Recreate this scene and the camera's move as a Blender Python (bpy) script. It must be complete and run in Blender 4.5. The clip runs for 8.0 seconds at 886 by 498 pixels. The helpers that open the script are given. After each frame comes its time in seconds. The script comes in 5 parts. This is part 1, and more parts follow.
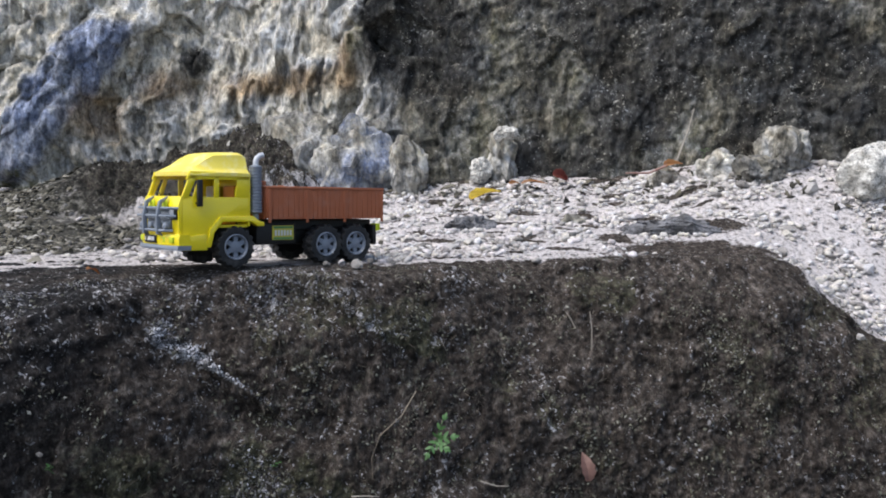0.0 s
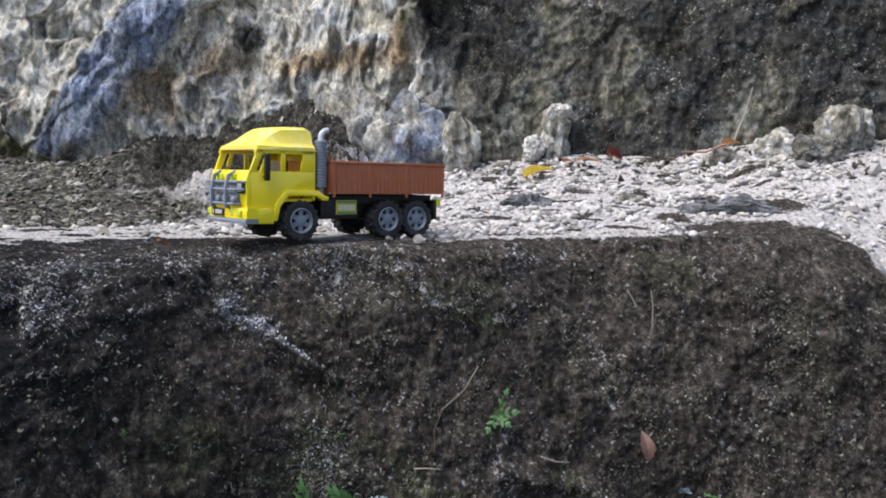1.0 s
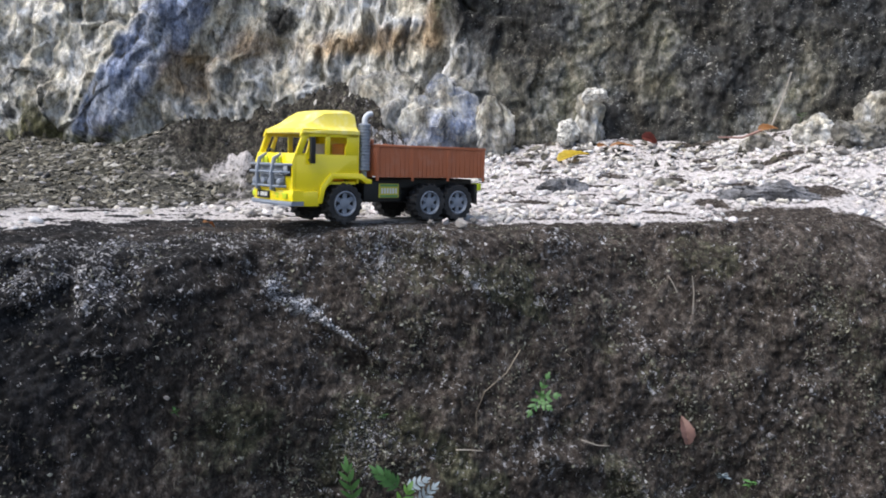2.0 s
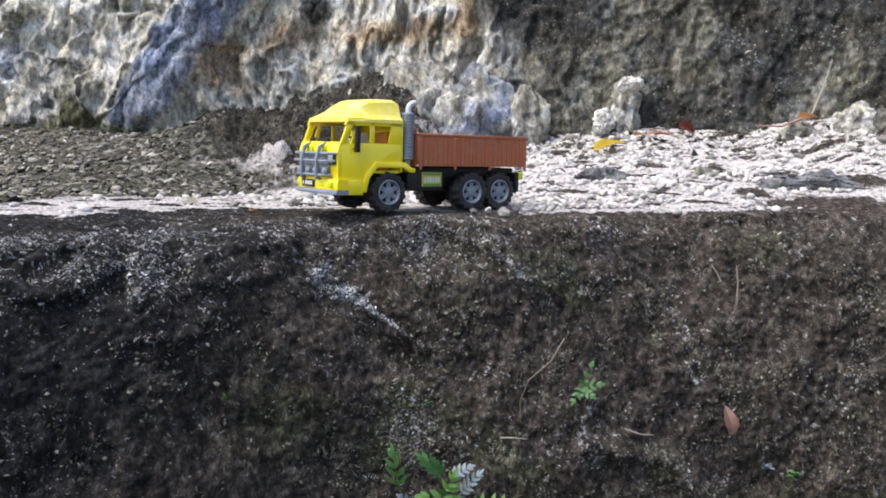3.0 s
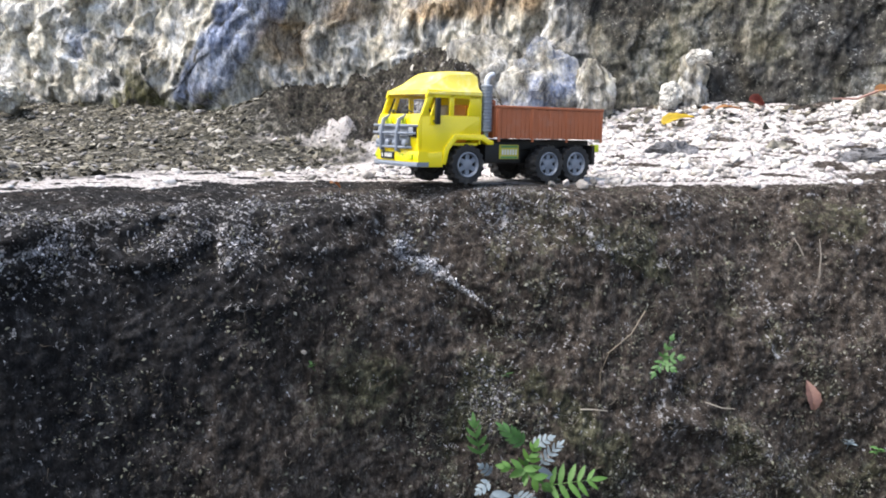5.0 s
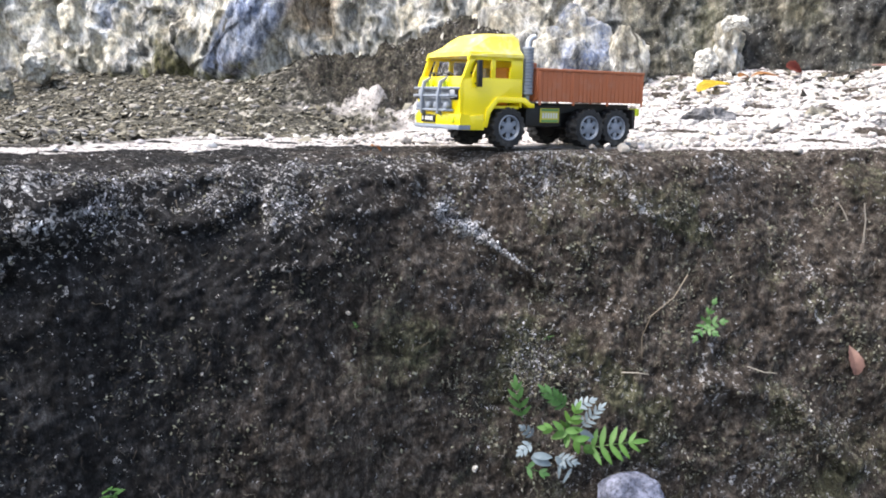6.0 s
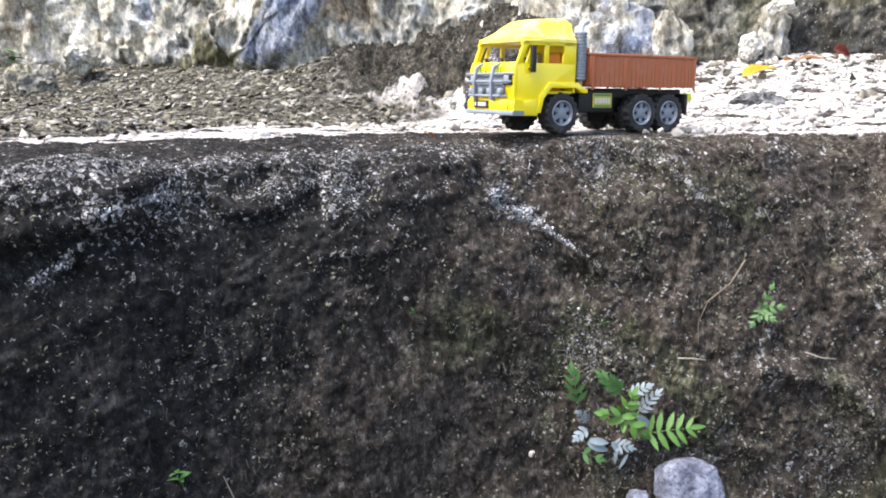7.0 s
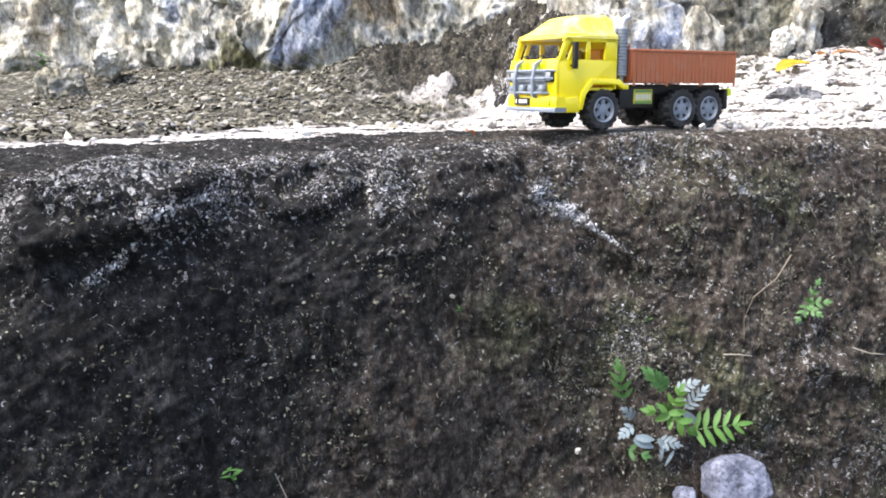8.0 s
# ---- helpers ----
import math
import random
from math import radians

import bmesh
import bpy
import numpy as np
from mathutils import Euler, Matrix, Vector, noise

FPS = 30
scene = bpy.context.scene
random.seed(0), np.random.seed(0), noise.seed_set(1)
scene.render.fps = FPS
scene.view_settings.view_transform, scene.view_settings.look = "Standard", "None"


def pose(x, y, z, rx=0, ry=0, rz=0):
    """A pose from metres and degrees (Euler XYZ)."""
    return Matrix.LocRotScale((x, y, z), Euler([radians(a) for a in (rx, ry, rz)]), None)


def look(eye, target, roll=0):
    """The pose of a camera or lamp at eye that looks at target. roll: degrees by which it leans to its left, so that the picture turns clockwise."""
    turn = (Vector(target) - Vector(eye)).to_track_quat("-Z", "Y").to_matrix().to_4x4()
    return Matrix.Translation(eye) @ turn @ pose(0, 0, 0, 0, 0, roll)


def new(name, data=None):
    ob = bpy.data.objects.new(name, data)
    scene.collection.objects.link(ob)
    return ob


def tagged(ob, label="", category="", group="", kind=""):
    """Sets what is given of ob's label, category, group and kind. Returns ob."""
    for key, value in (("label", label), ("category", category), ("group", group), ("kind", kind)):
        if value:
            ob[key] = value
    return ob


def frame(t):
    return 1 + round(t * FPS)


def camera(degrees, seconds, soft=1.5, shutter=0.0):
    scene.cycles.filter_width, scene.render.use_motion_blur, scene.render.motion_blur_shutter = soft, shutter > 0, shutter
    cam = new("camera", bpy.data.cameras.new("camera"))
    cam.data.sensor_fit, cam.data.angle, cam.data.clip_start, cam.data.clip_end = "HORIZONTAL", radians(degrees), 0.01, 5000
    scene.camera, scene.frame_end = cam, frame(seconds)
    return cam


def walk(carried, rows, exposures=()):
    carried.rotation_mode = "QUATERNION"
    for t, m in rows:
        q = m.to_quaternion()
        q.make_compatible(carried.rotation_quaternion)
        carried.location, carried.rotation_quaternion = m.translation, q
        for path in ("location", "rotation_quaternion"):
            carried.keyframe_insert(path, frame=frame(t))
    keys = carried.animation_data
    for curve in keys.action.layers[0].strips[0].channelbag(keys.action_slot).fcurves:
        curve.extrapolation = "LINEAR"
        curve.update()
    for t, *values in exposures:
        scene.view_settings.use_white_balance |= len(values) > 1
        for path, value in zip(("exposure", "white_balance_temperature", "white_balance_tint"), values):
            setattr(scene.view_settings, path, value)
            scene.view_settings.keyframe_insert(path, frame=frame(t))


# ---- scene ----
cam = camera(54.1, 8.0, 1.85)
METRES, EYE, TILT, LEAN, TURN = 0.35, 0.15, -4.0, 0.0, 0.0
ROWS = [
    (0.0, 0.0, 0.0, 0.0, 0.0, 0.0, -0.0),
    (0.5, -0.0594, -0.0107, -0.0126, 1.55, -1.02, -0.64),
    (1.0, -0.1384, -0.0194, -0.0138, 2.51, -1.44, -0.72),
    (1.5, -0.1993, -0.0365, -0.0148, 3.36, -2.09, -0.92),
    (3.0, -0.3599, -0.0769, -0.0247, 5.56, -3.23, -1.22),
    (3.5, -0.4093, -0.0833, -0.0433, 7.01, -3.86, -0.93),
    (4.0, -0.4686, -0.0949, -0.0494, 7.55, -4.1, -1.03),
    (4.5, -0.5044, -0.1052, -0.0526, 8.07, -4.22, -1.0),
    (6.0, -0.6587, -0.1404, -0.1369, 9.84, -6.31, -1.2),
    (6.5, -0.7311, -0.1545, -0.1711, 10.88, -6.96, -0.59),
    (7.0, -0.7986, -0.1777, -0.1595, 11.63, -7.0, -0.75),
    (7.5, -0.8805, -0.1963, -0.1607, 12.61, -7.16, -0.74),
    (8.0, -0.936, -0.2142, -0.1693, 12.68, -7.04, -0.17),
]
walk(cam, [(t, pose(0, 0, EYE, TILT, LEAN, TURN) @ pose(METRES * x, METRES * y, METRES * z, 90 + pitch, roll, yaw)) for t, x, y, z, yaw, pitch, roll in ROWS],
     [(0.0, 0.5, 6400, 10), (1.5, 0.65, 6450, 10), (3.0, 0.9, 6550, 10), (4.5, 1.12, 6650, 10), (6.0, 1.48, 6850, 10), (8.0, 1.75, 6850, 10)])

# ---- light: open shade in a quarry, bright hazy sky over it ----
world = bpy.data.worlds.new("sky")
scene.world = world
world.use_nodes = True
wn = world.node_tree.nodes
sky = wn.new("ShaderNodeTexSky")
sky.sky_type, sky.sun_disc = "NISHITA", False
SUN_EL, SUN_AZ = 60.0, 242.0          # degrees; azimuth clockwise from +y
sky.sun_elevation, sky.sun_rotation = radians(SUN_EL), radians(SUN_AZ)
sky.dust_density = 3.0
wn["Background"].inputs["Strength"].default_value = 0.15
world.node_tree.links.new(sky.outputs["Color"], wn["Background"].inputs["Color"])
sun = new("sun", bpy.data.lights.new("sun", "SUN"))
sun.data.energy, sun.data.angle, sun.data.color = 2.3, radians(50), (1.0, 0.985, 0.965)
sun.matrix_world = look(Vector((math.sin(radians(SUN_AZ)) * math.cos(radians(SUN_EL)), math.cos(radians(SUN_AZ)) * math.cos(radians(SUN_EL)), math.sin(radians(SUN_EL)))) * 10, (0, 0, 0))

# ---- helpers of this scene ----
def nodes(name, rough=0.8):
    m = bpy.data.materials.new(name)
    m.use_nodes = True
    nt = m.node_tree
    p = nt.nodes["Principled BSDF"]
    p.inputs["Roughness"].default_value = rough
    return m, nt, p


def add(nt, kind, **inputs):
    n = nt.nodes.new(kind)
    for k, v in inputs.items():
        n.inputs[k.replace("_", " ")].default_value = v
    return n


def tex(nt, scale, detail=6.0, rough=0.6, squash=(1, 1, 1), coord="Object", distortion=0.0):
    """Noise at a real-world scale (cells per metre)."""
    tc = nt.nodes.new("ShaderNodeTexCoord")
    mp = add(nt, "ShaderNodeMapping")
    mp.inputs["Scale"].default_value = squash
    n = add(nt, "ShaderNodeTexNoise", Scale=scale, Detail=detail, Roughness=rough, Distortion=distortion)
    nt.links.new(tc.outputs[coord], mp.inputs["Vector"])
    nt.links.new(mp.outputs["Vector"], n.inputs["Vector"])
    return n.outputs["Fac"]


def cells(nt, scale, feature="F1", coord="Object"):
    tc = nt.nodes.new("ShaderNodeTexCoord")
    n = add(nt, "ShaderNodeTexVoronoi", Scale=scale)
    n.feature = feature
    nt.links.new(tc.outputs[coord], n.inputs["Vector"])
    return n


def ramp(nt, fac, stops):
    r = nt.nodes.new("ShaderNodeValToRGB")
    e = r.color_ramp.elements
    while len(e) < len(stops):
        e.new(0.5)
    for el, (pos, c) in zip(e, stops):
        el.position = pos
        el.color = (*c, 1) if isinstance(c, tuple) else (c, c, c, 1)
    nt.links.new(fac, r.inputs["Fac"])
    return r.outputs["Color"]


def mix(nt, fac, a, b, blend="MIX"):
    m = nt.nodes.new("ShaderNodeMix")
    m.data_type, m.blend_type = "RGBA", blend
    for sock, v in (("Factor", fac), ("A", a), ("B", b)):
        target = [s for s in m.inputs if s.name == sock and (s.type == "VALUE" if sock == "Factor" else s.type == "RGBA")][0]
        if isinstance(v, (int, float)):
            target.default_value = v if sock == "Factor" else (v, v, v, 1)
        elif isinstance(v, tuple):
            target.default_value = (*v, 1)
        else:
            nt.links.new(v, target)
    return [s for s in m.outputs if s.type == "RGBA"][0]


def calc(nt, op, a, b=0.0, c=0.0):
    m = nt.nodes.new("ShaderNodeMath")
    m.operation = op
    for i, v in enumerate((a, b, c)):
        if isinstance(v, (int, float)):
            m.inputs[i].default_value = v
        else:
            nt.links.new(v, m.inputs[i])
    return m.outputs[0]


def band(nt, v, lo, hi):
    m = nt.nodes.new("ShaderNodeMapRange")
    m.interpolation_type = "SMOOTHSTEP"
    m.inputs["From Min"].default_value, m.inputs["From Max"].default_value = lo, hi
    nt.links.new(v, m.inputs["Value"])
    return m.outputs["Result"]


def bump(nt, p, height, strength, dist):
    b = add(nt, "ShaderNodeBump", Strength=strength, Distance=dist)
    nt.links.new(height, b.inputs["Height"])
    nt.links.new(b.outputs["Normal"], p.inputs["Normal"])


def attr(nt, name):
    a = nt.nodes.new("ShaderNodeAttribute")
    a.attribute_name = name
    return a.outputs["Fac"]


# ---- noise for shapes ----
_perm = np.random.RandomState(7).permutation(4096)
_grad = np.random.RandomState(8).normal(size=(4096, 3))
_grad /= np.linalg.norm(_grad, axis=1)[:, None]


def _hash(i, j, k):
    return _perm[(_perm[(_perm[i & 4095] + j) & 4095] + k) & 4095]


def perlin(x, y, z):
    xi, yi, zi = (np.floor(v).astype(np.int64) for v in (x, y, z))
    xf, yf, zf = x - xi, y - yi, z - zi
    u, v, w = (t * t * t * (t * (t * 6 - 15) + 10) for t in (xf, yf, zf))
    out = 0
    for a in (0, 1):
        for b in (0, 1):
            for c in (0, 1):
                g = _grad[_hash(xi + a, yi + b, zi + c)]
                d = g[..., 0] * (xf - a) + g[..., 1] * (yf - b) + g[..., 2] * (zf - c)
                out = out + d * (u if a else 1 - u) * (v if b else 1 - v) * (w if c else 1 - w)
    return out * 1.6


def fbm(x, y, z, scale, octaves=4, gain=0.5):
    t, amp = 0, 1.0
    for o in range(octaves):
        t = t + amp * perlin(x * scale + 13.7 * o, y * scale + 5.1 * o, z * scale + 9.3 * o)
        scale, amp = scale * 2.03, amp * gain
    return t


def ridged(x, y, z, scale, octaves=4):
    t, amp = 0, 1.0
    for o in range(octaves):
        t = t + amp * (1 - 2 * np.abs(perlin(x * scale + 3.7 * o, y * scale + 8.1 * o, z * scale + 1.3 * o)))
        scale, amp = scale * 2.1, amp * 0.5
    return t


def worley(x, y, z, scale):
    """Distance to the nearest of jittered seeds, and a random number of its cell."""
    x, y, z = x * scale, y * scale, z * scale
    xi, yi, zi = (np.floor(v).astype(np.int64) for v in (x, y, z))
    best, who = np.full(x.shape, 9.0), np.zeros(x.shape)
    for a in (-1, 0, 1):
        for b in (-1, 0, 1):
            for c in (-1, 0, 1):
                h = _hash(xi + a, yi + b, zi + c)
                g = _grad[h] * 0.45 + 0.5
                d = (xi + a + g[..., 0] - x) ** 2 + (yi + b + g[..., 1] - y) ** 2 + (zi + c + g[..., 2] - z) ** 2
                who = np.where(d < best, h / 4096.0, who)
                best = np.minimum(best, d)
    return np.sqrt(best), who


def smooth(v, lo, hi):
    t = np.clip((np.asarray(v, float) - lo) / (hi - lo), 0, 1)
    return t * t * (3 - 2 * t)


def curve_through(x, knots):
    """A soft curve through a few (x, value) knots."""
    kx, ky = np.array([k[0] for k in knots]), np.array([k[1] for k in knots])
    x = np.asarray(x, float)
    return sum(np.interp(x + d, kx, ky) for d in (-0.06, -0.03, 0, 0.03, 0.06)) / 5


def blob(a, b, ca, cb, ra, rb):
    return np.exp(-((a - ca) / ra) ** 2 - ((b - cb) / rb) ** 2)


def grid_mesh(name, P, masks, material):
    """A sheet from an array of places (rows, columns, 3), with named masks as attributes."""
    r, c = P.shape[:2]
    idx = np.arange(r * c).reshape(r, c)
    quads = np.stack([idx[:-1, :-1], idx[:-1, 1:], idx[1:, 1:], idx[1:, :-1]], -1).reshape(-1, 4)
    me = bpy.data.meshes.new(name)
    me.vertices.add(r * c)
    me.vertices.foreach_set("co", P.reshape(-1).astype(np.float32))
    me.loops.add(quads.size)
    me.loops.foreach_set("vertex_index", quads.reshape(-1).astype(np.int32))
    me.polygons.add(len(quads))
    me.polygons.foreach_set("loop_start", np.arange(0, quads.size, 4, dtype=np.int32))
    me.update(calc_edges=True)
    me.polygons.foreach_set("use_smooth", np.ones(len(quads), bool))
    for k, v in masks.items():
        a = me.attributes.new(k, "FLOAT", "POINT")
        a.data.foreach_set("value", np.broadcast_to(v, (r, c)).reshape(-1).astype(np.float32))
    me.materials.append(material)
    return new(name, me)


# ---- materials of the ground and the rock ----
def earth_material():
    """Dark soil bank: black crust, brown earth, pale lichen and crumbs, a little moss; white grit and dirt on the ledge."""
    m, nt, p = nodes("bank_earth", 0.95)
    n1, n2, n3 = tex(nt, 14, 8, 0.7), tex(nt, 75, 8, 0.78), tex(nt, 300, 5, 0.8)
    hair = tex(nt, 150, 5, 0.75, (1, 1, 0.35), distortion=1.5)
    fine = calc(nt, "ADD", calc(nt, "MULTIPLY", n2, 0.55), calc(nt, "MULTIPLY", hair, 0.45))
    clod = tex(nt, 34, 7, 0.75)
    fine = calc(nt, "ADD", calc(nt, "MULTIPLY", fine, 0.72), calc(nt, "MULTIPLY", clod, 0.28))
    dark = ramp(nt, fine, [(0.41, (0.006, 0.0058, 0.0062)), (0.5, (0.016, 0.0156, 0.0166)), (0.57, (0.04, 0.04, 0.042)), (0.66, (0.14, 0.14, 0.145))])
    brown = ramp(nt, fine, [(0.4, (0.014, 0.011, 0.009)), (0.49, (0.046, 0.037, 0.031)), (0.57, (0.11, 0.097, 0.086)), (0.66, (0.26, 0.243, 0.222))])
    base = mix(nt, band(nt, calc(nt, "ADD", attr(nt, "brown"), calc(nt, "MULTIPLY_ADD", n1, 0.9, -0.45)), 0.25, 0.75), dark, brown)
    mossc = ramp(nt, fine, [(0.4, (0.013, 0.013, 0.008)), (0.49, (0.045, 0.044, 0.027)), (0.57, (0.11, 0.108, 0.072)), (0.66, (0.25, 0.245, 0.19))])
    base = mix(nt, band(nt, calc(nt, "ADD", attr(nt, "moss"), calc(nt, "MULTIPLY_ADD", n2, 1.4, -0.7)), 0.3, 0.7), base, mossc)
    # pale crust in flecks
    fleck = calc(nt, "MULTIPLY_ADD", tex(nt, 95, 3.5, 0.65, distortion=0.8), 3.0, -1.5)
    pale = ramp(nt, n3, [(0.38, (0.13, 0.128, 0.13)), (0.5, (0.3, 0.295, 0.3)), (0.62, (0.55, 0.545, 0.55))])
    base = mix(nt, band(nt, calc(nt, "ADD", attr(nt, "pale"), fleck), 0.44, 0.6), base, pale)
    base = mix(nt, 1.0, base, ramp(nt, n1, [(0.3, 0.6), (0.5, 1.0), (0.7, 1.7)]), "MULTIPLY")
    mottle = tex(nt, 60, 6, 0.68, (1, 1, 0.6), distortion=0.6)
    base = mix(nt, 1.0, base, ramp(nt, mottle, [(0.36, 0.45), (0.47, 0.92), (0.56, 1.4), (0.66, 2.2)]), "MULTIPLY")
    dirt = ramp(nt, n2, [(0.37, (0.08, 0.072, 0.066)), (0.43, (0.4, 0.372, 0.36)), (0.52, (0.7, 0.66, 0.655))])
    base = mix(nt, band(nt, calc(nt, "ADD", attr(nt, "grit"), calc(nt, "MULTIPLY_ADD", n2, 0.9, -0.45)), 0.3, 0.55), base, dirt)
    leafy = calc(nt, "ADD", calc(nt, "MULTIPLY", tex(nt, 26, 7, 0.7, (0.5, 1, 1), distortion=1.2), 0.75), calc(nt, "MULTIPLY", n2, 0.25))
    litter = ramp(nt, leafy, [(0.4, (0.006, 0.006, 0.0045)), (0.48, (0.026, 0.026, 0.019)), (0.54, (0.1, 0.096, 0.074)), (0.61, (0.4, 0.38, 0.34))])
    base = mix(nt, attr(nt, "litter"), base, litter)
    nt.links.new(base, p.inputs["Base Color"])
    p.inputs["Specular IOR Level"].default_value = 0.2
    h = calc(nt, "ADD", calc(nt, "MULTIPLY", fine, 0.7), calc(nt, "MULTIPLY", n3, 0.3))
    bump(nt, p, h, 1.0, 0.014)
    return m


def rock_material():
    """Weathered limestone: pale grey, blue-grey, rust and dark lichen, mossy to one side; the dark mask also holds the
    cleft's painted shadow.
    """
    m, nt, p = nodes("quarry_rock", 0.9)
    n1, n2, n3 = tex(nt, 5, 8, 0.65), tex(nt, 24, 8, 0.68, (1, 1, 0.6)), tex(nt, 85, 6, 0.75, (1, 1, 0.7))
    streak = tex(nt, 14, 8, 0.72, (1, 1, 0.22), distortion=0.6)
    mid = calc(nt, "ADD", calc(nt, "MULTIPLY", n2, 0.38), calc(nt, "ADD", calc(nt, "MULTIPLY", n3, 0.4), calc(nt, "MULTIPLY", streak, 0.22)))
    grey = ramp(nt, mid, [(0.38, (0.07, 0.066, 0.056)), (0.46, (0.2, 0.19, 0.168)), (0.54, (0.3, 0.287, 0.26)), (0.62, (0.46, 0.445, 0.42))])
    white = ramp(nt, mid, [(0.38, (0.22, 0.205, 0.175)), (0.46, (0.38, 0.365, 0.33)), (0.57, (0.6, 0.585, 0.545))])
    blue = ramp(nt, mid, [(0.38, (0.06, 0.07, 0.1)), (0.48, (0.165, 0.19, 0.26)), (0.6, (0.38, 0.42, 0.53))])
    rust = ramp(nt, mid, [(0.38, (0.05, 0.037, 0.024)), (0.47, (0.19, 0.138, 0.09)), (0.58, (0.43, 0.345, 0.25))])
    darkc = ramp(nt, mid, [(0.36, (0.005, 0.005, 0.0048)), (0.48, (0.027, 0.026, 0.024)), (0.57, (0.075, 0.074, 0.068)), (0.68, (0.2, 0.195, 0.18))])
    mossc = ramp(nt, mid, [(0.36, (0.012, 0.012, 0.007)), (0.48, (0.06, 0.06, 0.03)), (0.56, (0.13, 0.127, 0.07)), (0.64, (0.29, 0.28, 0.21))])
    w1 = calc(nt, "MULTIPLY_ADD", streak, 1.7, -0.85)
    w2 = calc(nt, "MULTIPLY_ADD", n1, 1.2, -0.6)
    w3 = calc(nt, "MULTIPLY_ADD", n2, 1.3, -0.65)
    c = mix(nt, band(nt, calc(nt, "ADD", attr(nt, "pale"), w1), 0.25, 0.65), grey, white)
    c = mix(nt, band(nt, calc(nt, "ADD", attr(nt, "blue"), w2), 0.4, 0.7), c, blue)
    c = mix(nt, band(nt, calc(nt, "ADD", attr(nt, "rust"), w2), 0.25, 0.85), c, rust)
    c = mix(nt, band(nt, calc(nt, "ADD", attr(nt, "moss"), w3), 0.3, 0.75), c, mossc)
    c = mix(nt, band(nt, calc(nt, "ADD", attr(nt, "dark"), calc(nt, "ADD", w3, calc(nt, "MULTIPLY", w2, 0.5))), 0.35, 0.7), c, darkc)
    fl = calc(nt, "MULTIPLY_ADD", tex(nt, 85, 5, 0.75), 2.4, -1.2)
    c = mix(nt, band(nt, calc(nt, "ADD", attr(nt, "fleck"), fl), 0.44, 0.6), c, (0.36, 0.35, 0.32))
    grain = ramp(nt, tex(nt, 55, 3.5, 0.6, (1, 1, 0.6)), [(0.36, 0.62), (0.48, 0.98), (0.62, 1.32)])
    pits = ramp(nt, tex(nt, 17, 7, 0.7, (1, 1, 0.35), distortion=0.2), [(0.36, 0.45), (0.44, 0.92), (0.6, 1.2)])
    c = mix(nt, 1.0, mix(nt, 1.0, c, grain, "MULTIPLY"), pits, "MULTIPLY")
    tint = ramp(nt, tex(nt, 9, 5, 0.6, distortion=0.5), [(0.36, (1.06, 1.0, 0.88)), (0.45, (1.0, 1.0, 0.94)), (0.52, (1.0, 1.0, 1.0)), (0.62, (0.92, 0.98, 1.08))])
    c = mix(nt, 1.0, c, tint, "MULTIPLY")
    nt.links.new(c, p.inputs["Base Color"])
    p.inputs["Specular IOR Level"].default_value = 0.3
    bump(nt, p, mid, 1.0, 0.02)
    return m


EARTH, ROCK = earth_material(), rock_material()

# ---- the land: bank, ledge and rock wall ----
RIM_Y = [(-3.6, 0.2), (-1.9, 0.75), (-1.4, 0.95), (-1.07, 1.13), (-0.97, 1.2), (-0.9, 1.31), (-0.71, 1.43), (-0.56, 1.57), (-0.39, 1.67), (-0.14, 1.73), (0.18, 1.89), (0.5, 1.94), (0.8, 1.95), (1.1, 1.96), (3.5, 2.2)]
RIM_Z = [(-3.6, -0.08), (-1.5, -0.08), (-1.32, -0.075), (-1.22, -0.045), (-1.09, -0.02), (-1.0, -0.03), (-0.955, -0.062), (-0.9, -0.03), (-0.56, -0.038), (-0.39, -0.024), (-0.14, -0.03), (-0.05, -0.018), (0.05, -0.016), (0.18, -0.035), (0.3, -0.01), (0.55, 0.0), (0.78, -0.03), (1.0, -0.2), (1.3, -0.3), (3.5, -0.4)]
WALL_Y = [(-5.0, 4.4), (-2.7, 4.0), (-1.7, 3.72), (-1.2, 3.75), (-0.85, 3.7), (-0.45, 3.35), (-0.2, 3.24), (0.2, 3.18), (0.7, 3.04), (1.1, 2.85), (1.6, 2.75), (4.0, 2.6)]
CREST = [(-3.0, 0.0), (-1.75, 0.02), (-1.3, 0.12), (-1.11, 0.24), (-0.89, 0.31), (-0.74, 0.29), (-0.55, 0.22), (0.0, 0.2)]
FOOT = -0.95


def rim_y(x): return curve_through(x, RIM_Y)
def rim_z(x): return curve_through(x, RIM_Z)
def wall_y(x): return curve_through(x, WALL_Y)


def talus(x, y):
    """The steep slope of debris that leans on the wall, rising along it to a rock."""
    t = np.clip((x + 1.75) / 1.1, 0, 1)
    crest = np.maximum(curve_through(x, CREST), 0.001)
    rise = 0.95 * t ** 1.1 * np.maximum(0, y - (wall_y(x) - 0.75))
    return crest * np.tanh(rise / crest) * (1 - smooth(x, -0.62, -0.36))


